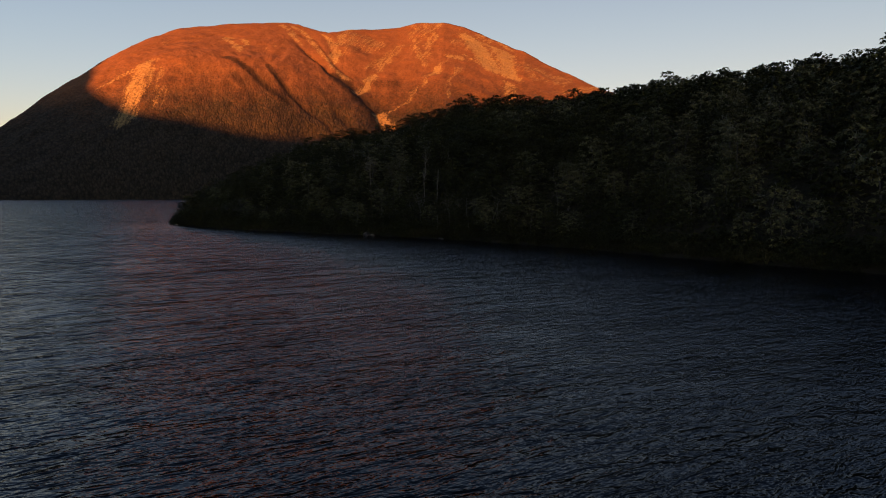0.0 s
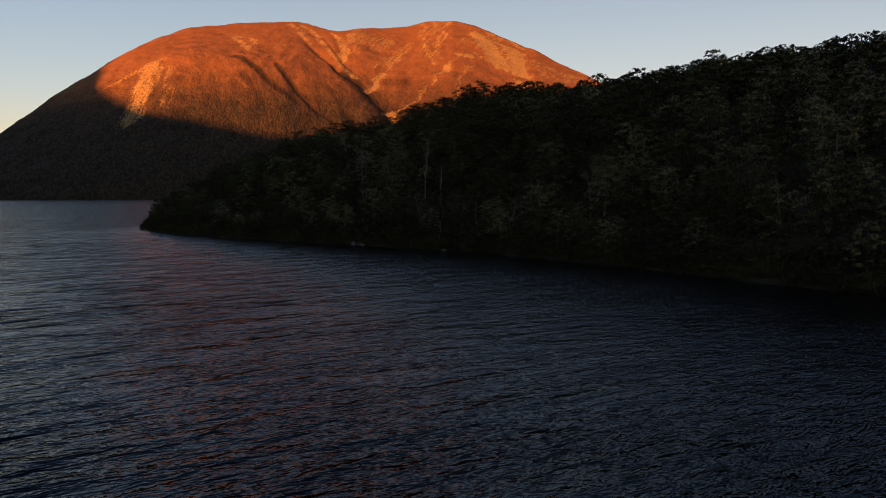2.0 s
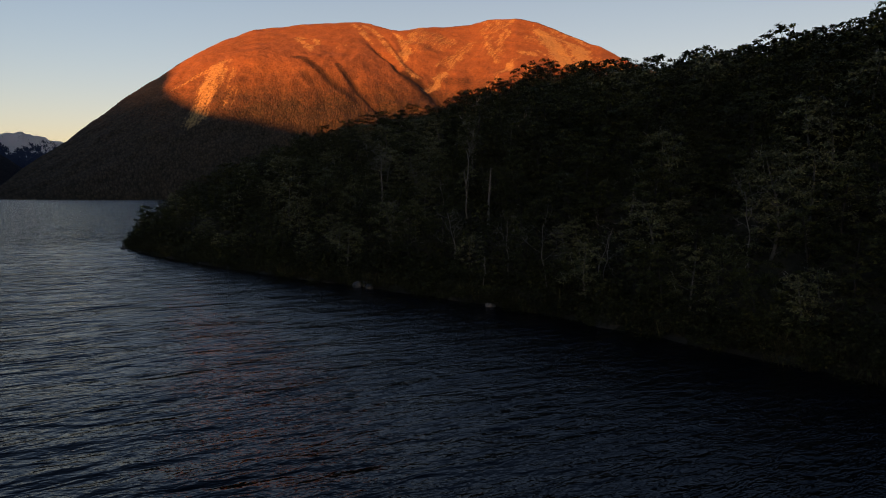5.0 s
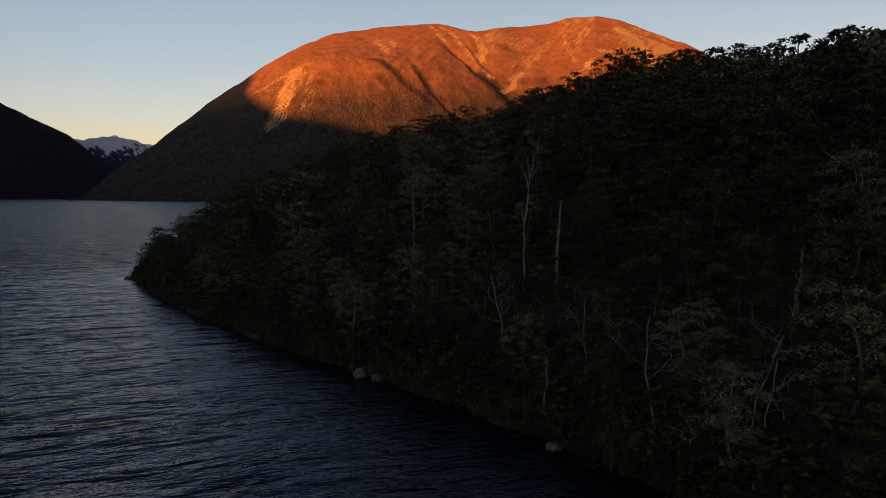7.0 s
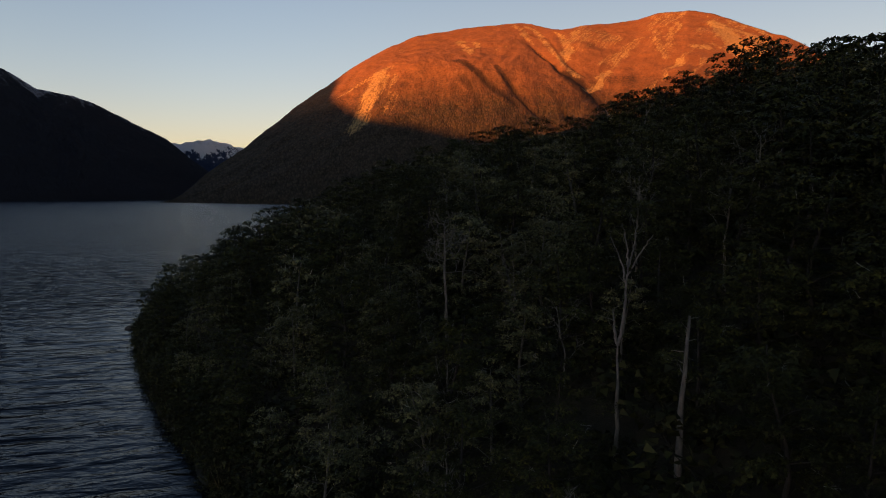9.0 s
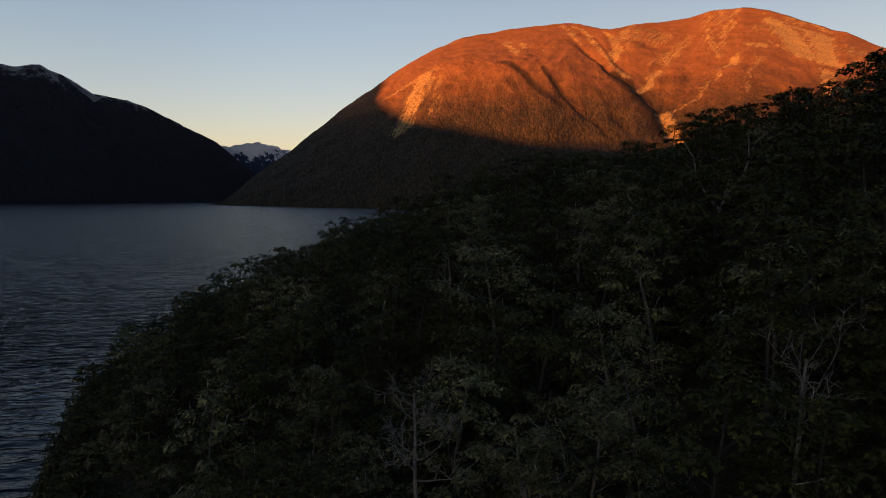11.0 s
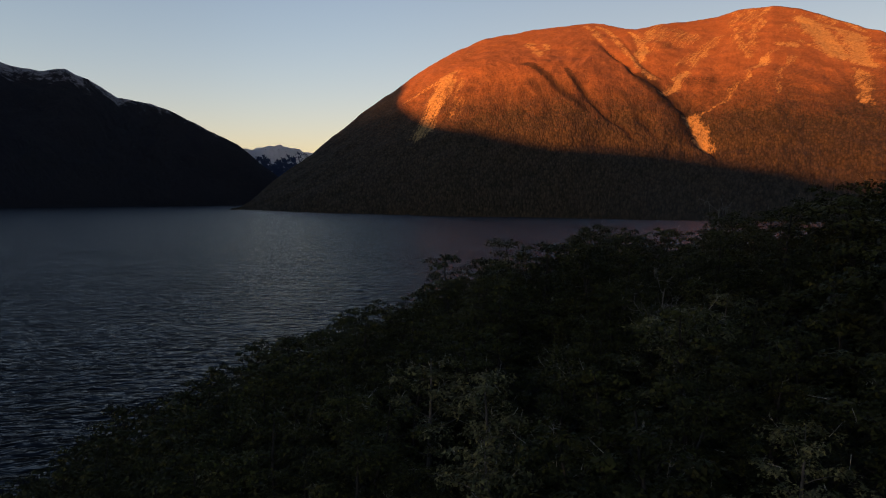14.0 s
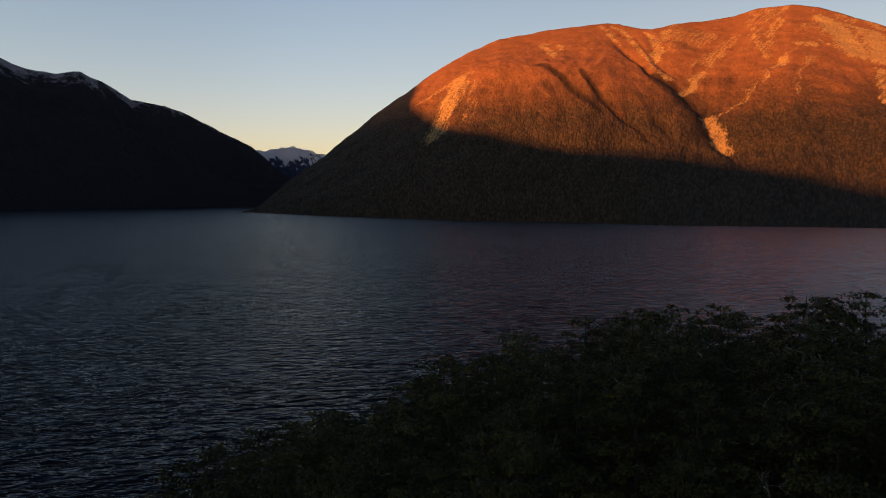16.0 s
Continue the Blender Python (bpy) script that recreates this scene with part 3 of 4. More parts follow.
def land(x, y):
    """Height of the ground."""
    d = inland(x, y)
    # small coves and points along the waterline
    x, y = np.asarray(x, float), np.asarray(y, float)
    d = d + (0.45 * np.sin(0.83 * x + 0.41 * y) + 0.40 * np.sin(0.37 * x - 0.79 * y + 1.0) + 0.3 * np.sin(1.7 * x + 1.3 * y)) * np.exp(-(d / 5) ** 2)
    hill = 0.5 + 38 * (1 - np.exp(-(np.maximum(d, 0) / 52) ** 1.25))
    hill = hill + 0.8 * np.exp(-((np.asarray(x) + 14) ** 2 + (np.asarray(y) - 304) ** 2) / 1100) * np.clip(d / 20, 0, 1)
    # knolls and hollows; the ridge of the nose lies to the north, and inland the hill goes on rising
    for bx, by, up in ((-80, 275, -1.8), (-67, 282, -2.5), (-92, 297, 4.2), (-62, 255, -2.0), (-38, 262, -2.5), (-30, 292, -1.5), (-47, 316, 5.2), (-5, 280, -1.0), (18, 275, 2.6), (4, 268, 1.5), (-25, 240, -1.5), (30, 220, -1.5), (65, 215, 1.1), (-64, 236, 2.3), (-20, 270, -2.8)):
        hill = hill + up * np.exp(-((np.asarray(x) - bx) ** 2 + (np.asarray(y) - by) ** 2) / 400) * np.clip(d / 8, 0, 1)
    hill = hill + 1.5 * np.clip((np.asarray(x) - 38) / 65, 0, 1) * np.clip(d / 50, 0, 1)
    return np.where(d > 0, hill - 0.45 * np.exp(-np.maximum(d, 0) / 0.8), np.maximum(-0.2 + d * 0.6, -6))


gx, gy = np.meshgrid(np.arange(-130, 331, 3.2), np.arange(-150, 430, 3.2), indexing="ij")
gz = land(gx, gy)
gz += np.array([[0.45 * fbm(x * 0.13, y * 0.13, 0, 3) for x, y in zip(r, q)] for r, q in zip(gx, gy)]) * np.clip(inland(gx, gy) / 6, 0, 1)
ground = new("ground", mesh_of("ground", np.stack([gx, gy, gz], -1).reshape(-1, 3), grid_faces(*gx.shape)[:, ::-1], MAT_LITTER, True))
tagged(ground, "steep forest floor of the wooded peninsula with a dark rim", "ground", kind="structure")


# ---------------------------------------------------------------- trees
def tube(points, radii, sides=6):
    """A tapered tube along points."""
    pts = np.asarray(points, float)
    way = np.gradient(pts, axis=0)
    way /= np.linalg.norm(way, axis=1)[:, None] + 1e-9
    ref = np.where(np.abs(way[:, 2:3]) < 0.9, [[0, 0, 1.0]], [[1.0, 0, 0]])
    u = np.cross(way, ref)
    u /= np.linalg.norm(u, axis=1)[:, None]
    v = np.cross(way, u)
    a = np.linspace(0, 2 * math.pi, sides, endpoint=False)
    ring = pts[:, None] + np.asarray(radii)[:, None, None] * (np.cos(a)[None, :, None] * u[:, None] + np.sin(a)[None, :, None] * v[:, None])
    i = np.arange(len(pts) * sides).reshape(len(pts), sides)
    j = np.roll(i, -1, 1)
    f = np.stack([i[:-1], j[:-1], j[1:], i[1:]], -1).reshape(-1, 4)
    return ring.reshape(-1, 3), f


def leaves(rng, centres, spread, flat, count, length, tilt=0.45):
    """Leaf sprays: small diamonds in flat clumps round each centre."""
    n = len(centres) * count
    c = np.repeat(centres, count, 0)
    sp = np.repeat(np.broadcast_to(spread, len(centres)), count)[:, None]
    off = rng.normal(size=(n, 3)) * 0.55
    off[:, 2] *= flat
    c = c + off * sp
    c[:, 2] -= 0.25 * (off[:, 0] ** 2 + off[:, 1] ** 2) * sp[:, 0]
    normal = rng.normal(size=(n, 3)) * tilt + (0, 0, 1)
    normal /= np.linalg.norm(normal, axis=1)[:, None]
    spin = rng.uniform(0, 2 * math.pi, n)
    u = np.stack([np.cos(spin), np.sin(spin), np.zeros(n)], -1)
    u -= normal * (u * normal).sum(1)[:, None]
    u /= np.linalg.norm(u, axis=1)[:, None]
    v = np.cross(normal, u)
    ln = length * rng.uniform(0.6, 1.3, n)[:, None]
    w = ln * rng.uniform(0.5, 0.9, n)[:, None]
    k = rng.uniform(-0.4, 0.4, (n, 1))
    verts = np.stack([c - u * ln / 2 - v * w / 2, c + u * ln * 0.6 + v * w * k, c - u * ln / 2 * (1 + k) + v * w / 2 + normal * (ln * 0.1)], 1)
    return verts.reshape(-1, 3), np.arange(n * 3).reshape(n, 3)



def twigs(rng, centres, spreads, middle, count, thick):
    """Bare branchlets that reach out and up from each clump, with side twigs to left and right."""
    n = len(centres) * count
    c = np.repeat(centres, count, 0)
    sp = np.repeat(spreads, count)[:, None]
    out = (c - middle) * (1, 1, 0.4)
    out /= np.linalg.norm(out, axis=1)[:, None] + 1e-6
    way = out * 0.8 + (0, 0, 0.25) + rng.normal(size=(n, 3)) * 0.5
    way /= np.linalg.norm(way, axis=1)[:, None]
    start = c + rng.normal(size=(n, 3)) * (0.25, 0.25, 0.12) * sp
    long = sp * rng.uniform(0.5, 1.1, (n, 1))
    side = np.cross(way, rng.normal(size=(n, 3)))
    side /= np.linalg.norm(side, axis=1)[:, None] + 1e-6
    lift = np.cross(side, way)
    bits = []

    def sliver(a, b, w, across):
        bits.append(np.stack([a - across * w, a + across * w, b], 1))

    elbow = start + way * long * 0.55 + side * long * rng.uniform(-0.15, 0.15, (n, 1))
    sliver(start, elbow + way * 0.05, thick * 1.3, lift)
    sliver(elbow, start + way * long + (0, 0, 0.08), thick, lift)
    for k in range(5):
        at = start + way * long * (0.3 + 0.15 * k)
        hand = (1 if k % 2 else -1) * side
        sliver(at, at + (way * 0.55 + hand * 0.75 + lift * rng.uniform(-0.3, 0.3, (n, 1))) * long * rng.uniform(0.22, 0.42, (n, 1)), thick * 0.8, lift)
    v = np.concatenate(bits)
    return v.reshape(-1, 3), np.arange(len(v) * 3).reshape(-1, 3)


def domes(rng, centres, spreads, middle, flat, count, length):
    """Clumps of foliage: leaves over a low dome round each centre, facing up and out, with a ragged rim."""
    n = len(centres) * count
    sp = np.repeat(spreads, count)[:, None]
    way = rng.normal(size=(n, 3))
    way /= np.linalg.norm(way, axis=1)[:, None]
    way[:, 2] = np.where(way[:, 2] < -0.25, -way[:, 2], way[:, 2])
    lobe = 1 + 0.22 * np.sin(np.arctan2(way[:, 1], way[:, 0]) * 3 + np.repeat(rng.uniform(0, 6.28, len(centres)), count))
    off = way * (1, 1, flat) * (rng.uniform(0.62, 1.08, n) * lobe)[:, None] * sp
    c = np.repeat(centres, count, 0) + off
    out = np.repeat(centres - middle, count, 0) * (1, 1, 0)
    out /= np.linalg.norm(out, axis=1)[:, None] + 0.3
    normal = way * (1, 1, 1 / flat) * 0.45 + (0, 0, 0.40) + out * 0.30 + rng.normal(size=(n, 3)) * 0.38
    normal /= np.linalg.norm(normal, axis=1)[:, None]
    u = off + out * sp * 0.4 + rng.normal(size=(n, 3)) * 0.35 * sp
    u -= normal * (u * normal).sum(1)[:, None]
    u /= np.linalg.norm(u, axis=1)[:, None]
    v = np.cross(normal, u)
    ln = length * rng.uniform(0.55, 1.3, n)[:, None]
    wd = ln * rng.uniform(0.5, 0.85, n)[:, None]
    k = rng.uniform(-0.3, 0.3, (n, 1))
    verts = np.stack([c - u * ln * 0.45 - v * wd * 0.5, c + u * ln * 0.6 + v * wd * k, c - u * ln * 0.3 + v * wd * 0.55], 1)
    return verts.reshape(-1, 3), np.arange(n * 3).reshape(n, 3)


def beech(seed, tall, wide, clumps, per, length, low=0.30, sides=6, steps=4, twig_count=1, limbs=14, thick=0.017):
    """Wood, leaves and bare twig ends of one beech: a rounded crown of leafy clumps on rising limbs."""
    rng = np.random.default_rng(seed)
    k = 3 + steps
    h = np.linspace(0, 1, k)
    lean = rng.normal(size=2) * 0.05 * tall
    bend = rng.normal(size=2) * 0.03 * tall
    trunk = np.stack([lean[0] * h + bend[0] * np.sin(h * 5), lean[1] * h + bend[1] * np.sin(h * 4), tall * 0.93 * h - 0.6], -1)
    wood = [tube(trunk, 0.016 * tall * (1.05 - h) ** 0.8 + 0.012, sides)]
    centres, spreads = [], []
    grown = 0
    for i in range(clumps):
        q = (i + rng.uniform(0.2, 0.8)) / clumps
        up = low + (0.97 - low) * q ** 0.85
        reach = wide * max(0.12, math.sin(math.pi * (0.22 + 0.70 * q)) ** 0.8) * (rng.uniform(0.72, 1.12) if i % 4 else rng.uniform(0.2, 0.5))
        turn = i * 2.4 + rng.uniform(-0.5, 0.5)
        core = np.array([np.interp(up, h, trunk[:, c]) for c in range(3)])
        p = core + (math.cos(turn) * reach, math.sin(turn) * reach, rng.uniform(-0.25, 0.25))
        centres.append(p)
        spreads.append(wide * rng.uniform(0.20, 0.37) * (1.0 if q < 0.8 else 0.9))
        if grown < limbs and i % max(1, clumps // limbs) == 0:
            grown += 1
            fork = np.array([np.interp(max(0.05, up - 0.35 * reach / tall - 0.04), h, trunk[:, c]) for c in range(3)])
            s = np.linspace(0, 1, max(steps, 3))[:, None]
            sway = rng.normal(size=3) * 0.10 * reach
            wood.append(tube(fork + (p - fork) * s + sway * np.sin(s * 3.1), 0.006 * tall * (1.1 - s[:, 0]) * (1.2 - up) + 0.010, 4 if steps > 2 else 3))
    centres, spreads = np.array(centres), np.array(spreads)
    middle = trunk[len(trunk) // 2]
    return stack(wood), domes(rng, centres, spreads, middle, 0.56, per, length), twigs(rng, centres + (0, 0, 0.25), spreads * 1.15, middle, twig_count, thick)


def off_line(x, y, line):
    d = np.full(x.shape, 1e9)
    for (x0, y0), (x1, y1) in zip(line[:-1], line[1:]):
        k = np.clip(((x - x0) * (x1 - x0) + (y - y0) * (y1 - y0)) / ((x1 - x0) ** 2 + (y1 - y0) ** 2), 0, 1)
        d = np.minimum(d, np.hypot(x - x0 - k * (x1 - x0), y - y0 - k * (y1 - y0)))
    return d


def plant_spots(rng, step, keep):
    """Jittered grid over the land."""
    xs, ys = np.meshgrid(np.arange(-100, 150, step), np.arange(55, 350, step), indexing="ij")
    x = (xs + rng.uniform(-0.42, 0.42, xs.shape) * step).ravel()
    y = (ys + rng.uniform(-0.42, 0.42, ys.shape) * step).ravel()
    ok = keep(x, y)
    return x[ok], y[ok]


rng = np.random.default_rng(4)
tx, ty = plant_spots(rng, 4.65, lambda x, y: (inland(x, y) > 2.0) & (x < np.interp(y, (80, 190, 215, 280, 300, 335), (62, 136, 136, 70, 12, -5))) & (y < 335))
# clearings in front of the dead trees
for cx, cy, cr in ((-8.4, 236.0, 5.2), (-8.2, 231.5, 3.8), (-4.8, 181.0, 3.1), (-1.6, 178.5, 2.4), (-20.2, 197.5, 2.4), (16.0, 164.0, 2.0)):
    free = np.hypot(tx - cx, ty - cy) > cr
    tx, ty = tx[free], ty[free]
count = len(tx)
td, tz = inland(tx, ty), land(tx, ty) - 0.1
size = rng.uniform(0.62, 1.14, count) * np.interp(td, (3, 14, 40), (0.66, 0.95, 1.0))
pale = rng.uniform(size=count) < np.where((tx < -8) & (ty < 212) | (ty < 170), 0.42, 0.13) * np.interp(ty, (140, 222, 240), (1.0, 1.0, 0.7))
turn = rng.uniform(0, 360, count)
kind = rng.integers(0, 6, count)
tall = (rng.uniform(size=count) < 0.12) & (td > 34)
kind[tall] = 6 + kind[tall] % 2
size[tall] = np.minimum(size[tall], 1.0)
emergent = (rng.uniform(size=count) < 0.07) & (td > 30) & (tx > -42)
size[emergent] = rng.uniform(1.14, 1.26, count)[emergent]
# single trees that stand out of the canopy: place and height of the top
for px, py, top in ((-12, 283, 43.3), (-54, 286, 34.5), (-50, 293, 36.0), (-35, 297, 38.2), (-24, 303, 39.5), (20, 278, 47.5), (3.6, 270, 42.0), (69, 229, 45.5), (-47, 316, 34.0)):
    one = np.argmin(np.hypot(tx - px, ty - py))
    size[one] = np.clip((top - tz[one]) / 10.2, 0.9, 1.35)
pale &= (ty < 265) & ~((tx > -1) & (ty > 168) & (ty < 205))
# lichen-pale crowns that stand out of the slope
for px, py in ((51, 116), (-5, 168), (11, 163), (-21, 200), (-17, 178), (-12, 189), (-13, 185), (-33, 187), (-23, 256), (-40, 250),
               (-15, 227), (-29, 238), (-31, 210), (-5, 191), (-50, 205), (-12, 233), (-62, 218), (30, 150), (-40, 232)):
    pale[np.argmin(np.hypot(tx - px, ty - py))] = True

NEAR_FORM = dict(per=116, length=0.235)
MID_FORM = dict(per=48, length=0.37, sides=4, steps=2, twig_count=1, limbs=7, thick=0.028)
FAR_FORM = dict(per=16, length=0.72, sides=3, steps=2, twig_count=1, limbs=3, thick=0.04)


def tree_kinds(form, first_seed):
    """Six broad beeches and two tall ones with the crown on top."""
    some = [beech(first_seed + i, 10.2 + 0.5 * (i % 3), 2.95 + 0.27 * (i % 4), 30 + 2 * (i % 3), low=0.12, **form) for i in range(6)]
    return some + [beech(first_seed + 10 + i, 12.3, 2.5 + 0.4 * i, 22, low=0.56, **form) for i in range(2)]


KINDS, MID_KINDS, FAR_KINDS = tree_kinds(NEAR_FORM, 20), tree_kinds(MID_FORM, 40), tree_kinds(FAR_FORM, 60)
# the stretch of wood that the flight crosses, from the landing up to the ridge
away = off_line(tx, ty, [(16, 156), (-6, 180), (-26, 230), (-45, 282), (-22, 294)])
near = np.zeros(count, bool)
near[np.argsort(away)[:290]] = True
middle = ~near & (away < 50)

# the nearest trees, each a thing of its own
first = {}
for i in np.flatnonzero(near):
    key = (int(kind[i]), bool(pale[i]))
    m = pose(tx[i], ty[i], tz[i], 0, 0, turn[i])
    if key not in first:
        wood, leaf, twig = KINDS[key[0]]
        tree = new("beech_tree")
        part_of("trunk", mesh_of("trunk", *wood, MAT_PALE_BARK if key[1] else MAT_BARK, True), tree)
        part_of("crown", mesh_of("crown", *leaf, MAT_PALE if key[1] else MAT_LEAF), tree)
        v, f = twig
        few = f if key[1] else f[np.arange(len(f)) % (len(f) // 7) % 3 == 0]
        tagged(part_of("spray", mesh_of("spray", v, few, MAT_TWIG), tree, "pale lichen-covered twig ends"), kind="stuff")
        label = "tall dark beech with a bare stem and high crown" if key[0] > 5 else "dark green beech tree in layered sprays on the slope"
        tagged(tree, "grey-green lichen-pale beech tree on the steep slope" if key[1] else label, "tree", "beech trees on the peninsula")
        first[key] = tree
        tree.matrix_basis = m
    else:
        tree = copy_thing(first[key], m)
    tree.scale = (size[i], size[i], size[i] * (0.92 + 0.16 * (i % 7) / 6))


def scatter(name, chosen, pieces, material, xs, ys, zs, sizes, turns, kinds):
    """One mesh of many pieces, each set at its place."""
    out = []
    for i in chosen:
        v, f = pieces[kinds[i] % len(pieces)]
        c, s = math.cos(radians(turns[i])), math.sin(radians(turns[i]))
        v = v * sizes[i]
        out.append((np.stack([v[:, 0] * c - v[:, 1] * s + xs[i], v[:, 0] * s + v[:, 1] * c + ys[i], v[:, 2] + zs[i]], -1), f))
    return mesh_of(name, *stack(out), material)


# the rest of the wood
woods = tagged(new("forest"), "dense dark beech forest covering the peninsula", "forest", kind="stuff")
spots = (tx, ty, tz, size, turn, kind)
for chosen, kinds in ((middle, MID_KINDS), (~near & ~middle, FAR_KINDS)):
    dark_ones, pale_ones = np.flatnonzero(chosen & ~pale), np.flatnonzero(chosen & pale)
    part_of("trunk", scatter("trunk", dark_ones, [k[0] for k in kinds], MAT_BARK, *spots), woods)
    part_of("crown", scatter("crown", dark_ones, [k[1] for k in kinds], MAT_LEAF, *spots), woods)
    part_of("trunk", scatter("trunk", pale_ones, [k[0] for k in kinds], MAT_PALE_BARK, *spots), woods, "lichen-pale trunks")
    part_of("crown", scatter("crown", pale_ones, [k[1] for k in kinds], MAT_PALE, *spots), woods, "paler grey-green crowns")
    part_of("spray", scatter("spray", pale_ones, [k[2] for k in kinds], MAT_TWIG, *spots), woods, "pale lichen-covered twig ends")


# the wood goes on inland, over the back of the hill
bx, by = np.meshgrid(np.arange(-60, 215, 7.0), np.arange(-60, 400, 7.0), indexing="ij")
bx, by = (bx + rng.uniform(-2.9, 2.9, bx.shape)).ravel(), (by + rng.uniform(-2.9, 2.9, by.shape)).ravel()
back = (inland(bx, by) > 3) & ((bx > np.interp(by, (80, 190, 215, 280, 300, 335), (62, 136, 136, 70, 12, -5)) + 3) | (by > 338))
bx, by = bx[back], by[back]
back_spots = (bx, by, land(bx, by) - 0.1, rng.uniform(0.8, 1.15, len(bx)), rng.uniform(0, 360, len(bx)), rng.integers(0, 6, len(bx)))
BACK_KINDS = tree_kinds(dict(per=6, length=1.25, sides=3, steps=2, limbs=2, thick=0.05), 80)
part_of("trunk", scatter("trunk", range(len(bx)), [k[0] for k in BACK_KINDS], MAT_BARK, *back_spots), woods)
part_of("crown", scatter("crown", range(len(bx)), [k[1] for k in BACK_KINDS], MAT_LEAF, *back_spots), woods)


# ---------------------------------------------------------------- undergrowth and shore
def bush(seed, tall, wide, per, length):
    """Leaves of a low bush that reaches the ground, and its stems."""
    g = np.random.default_rng(seed)
    n = 9
    a = np.arange(n) * 2.4
    r = wide * np.sqrt(g.uniform(0.05, 1, n))
    c = np.stack([np.cos(a) * r, np.sin(a) * r, tall * g.uniform(0.12, 0.95, n) * (1 - 0.45 * (r / wide) ** 2)], -1)
    stems = [tube(np.array([(0, 0, -0.3), p * (0.5, 0.5, 0.6), p]), (0.05, 0.03, 0.012), 3) for p in c[::2]]
    return stack(stems), leaves(g, c, np.full(n, 0.6 * wide), 0.55, per, length, 0.7)


BUSHES = [bush(100 + i, 2.6 + 0.4 * i, 1.5 + 0.15 * i, 21, 0.38) for i in range(4)]
ux, uy = plant_spots(rng, 1.55, lambda x, y: (inland(x, y) > 0.1) & (inland(x, y) < 5) & (x < 60) & (y < 300))
vx, vy = plant_spots(rng, 3.9, lambda x, y: (inland(x, y) > 5) & (x < 45) & (y < 290) & (off_line(x, y, [(22, 150), (-6, 180), (-26, 230), (-48, 280)]) < 36))
wx, wy = plant_spots(rng, 1.05, lambda x, y: (inland(x, y) > -0.3) & (inland(x, y) < 1.5) & (x < 60) & (y < 262) & (x > -104))
ux, uy = np.concatenate([ux, vx, wx]), np.concatenate([uy, vy, wy])
shrub_spots = (ux, uy, land(ux, uy) - 0.05, rng.uniform(0.6, 1.25, len(ux)) * np.interp(inland(ux, uy), (0.1, 1.3, 3, 8), (0.45, 0.68, 1.0, 1.25)),
               rng.uniform(0, 360, len(ux)), rng.integers(0, 4, len(ux)))
shrubs = tagged(new("shrubs"), "dense low scrub at the water's edge and under the trees", "shrub", kind="stuff")
part_of("stem", scatter("stem", range(len(ux)), [b[0] for b in BUSHES], MAT_BARK, *shrub_spots), shrubs)
part_of("leaves", scatter("leaves", range(len(ux)), [b[1] for b in BUSHES], MAT_SHRUB, *shrub_spots), shrubs)


def tuft(seed):
    """Blades of a grass tuft."""
    g = np.random.default_rng(seed)
    n = 14
    a = g.uniform(0, 2 * math.pi, n)
    base = np.stack([np.cos(a), np.sin(a), 0 * a], -1) * g.uniform(0, 0.25, n)[:, None]
    tip = base + np.stack([np.cos(a) * 0.35, np.sin(a) * 0.35, g.uniform(0.5, 1.0, n)], -1)
    w = np.stack([-np.sin(a), np.cos(a), 0 * a], -1) * 0.035
    v = np.stack([base - w, base + w, tip + w * 0.3, tip - w * 0.3], 1)
    return v.reshape(-1, 3), np.arange(n * 4).reshape(n, 4)


qx, qy = plant_spots(rng, 0.8, lambda x, y: (inland(x, y) > 0.0) & (inland(x, y) < 1.5) & (x < 60) & (y < 260) & (x > -92))
keep = np.array([noise.noise(Vector((a * 0.15, b * 0.15, 4))) > -0.1 for a, b in zip(qx, qy)])
qx, qy = qx[keep], qy[keep]
grass = new("shore_grass", scatter("shore_grass", range(len(qx)), [tuft(200 + i) for i in range(5)], MAT_GRASS, qx, qy, land(qx, qy) - 0.03,
            rng.uniform(0.8, 1.9, len(qx)), rng.uniform(0, 360, len(qx)), rng.integers(0, 5, len(qx))))
tagged(grass, "dry pale grass tufts along the waterline", "grass", kind="stuff")


def rock(name, x, y, z, wide, high, seed, label):
    """A weathered boulder, wider than high, with broken faces."""
    bm = bmesh.new()
    bmesh.ops.create_icosphere(bm, subdivisions=4, radius=1.0)
    for v in bm.verts:
        p = v.co.copy()
        k = 1 + 0.28 * noise.noise(p * 1.1 + Vector((seed, 0, 0))) + 0.12 * noise.noise(p * 3.1 + Vector((0, seed, 0))) + 0.04 * noise.noise(p * 9)
        cell = noise.cell_vector(p * 1.3 + Vector((seed, seed, 0)))
        v.co = Vector((p.x * wide / 2, p.y * wide / 2 * 0.8, p.z * high * 0.62 + high * 0.25)) * (k + 0.05 * cell.x)
    me = bpy.data.meshes.new(name)
    bm.to_mesh(me)
    bm.free()
    me.materials.append(MAT_STONE)
    me.polygons.foreach_set("use_smooth", np.ones(len(me.polygons), bool))
    ob = new(name, me)
    ob.matrix_basis = pose(x, y, z, 0, 0, seed * 57)
    return tagged(ob, label, "boulder", "boulders on the shore")


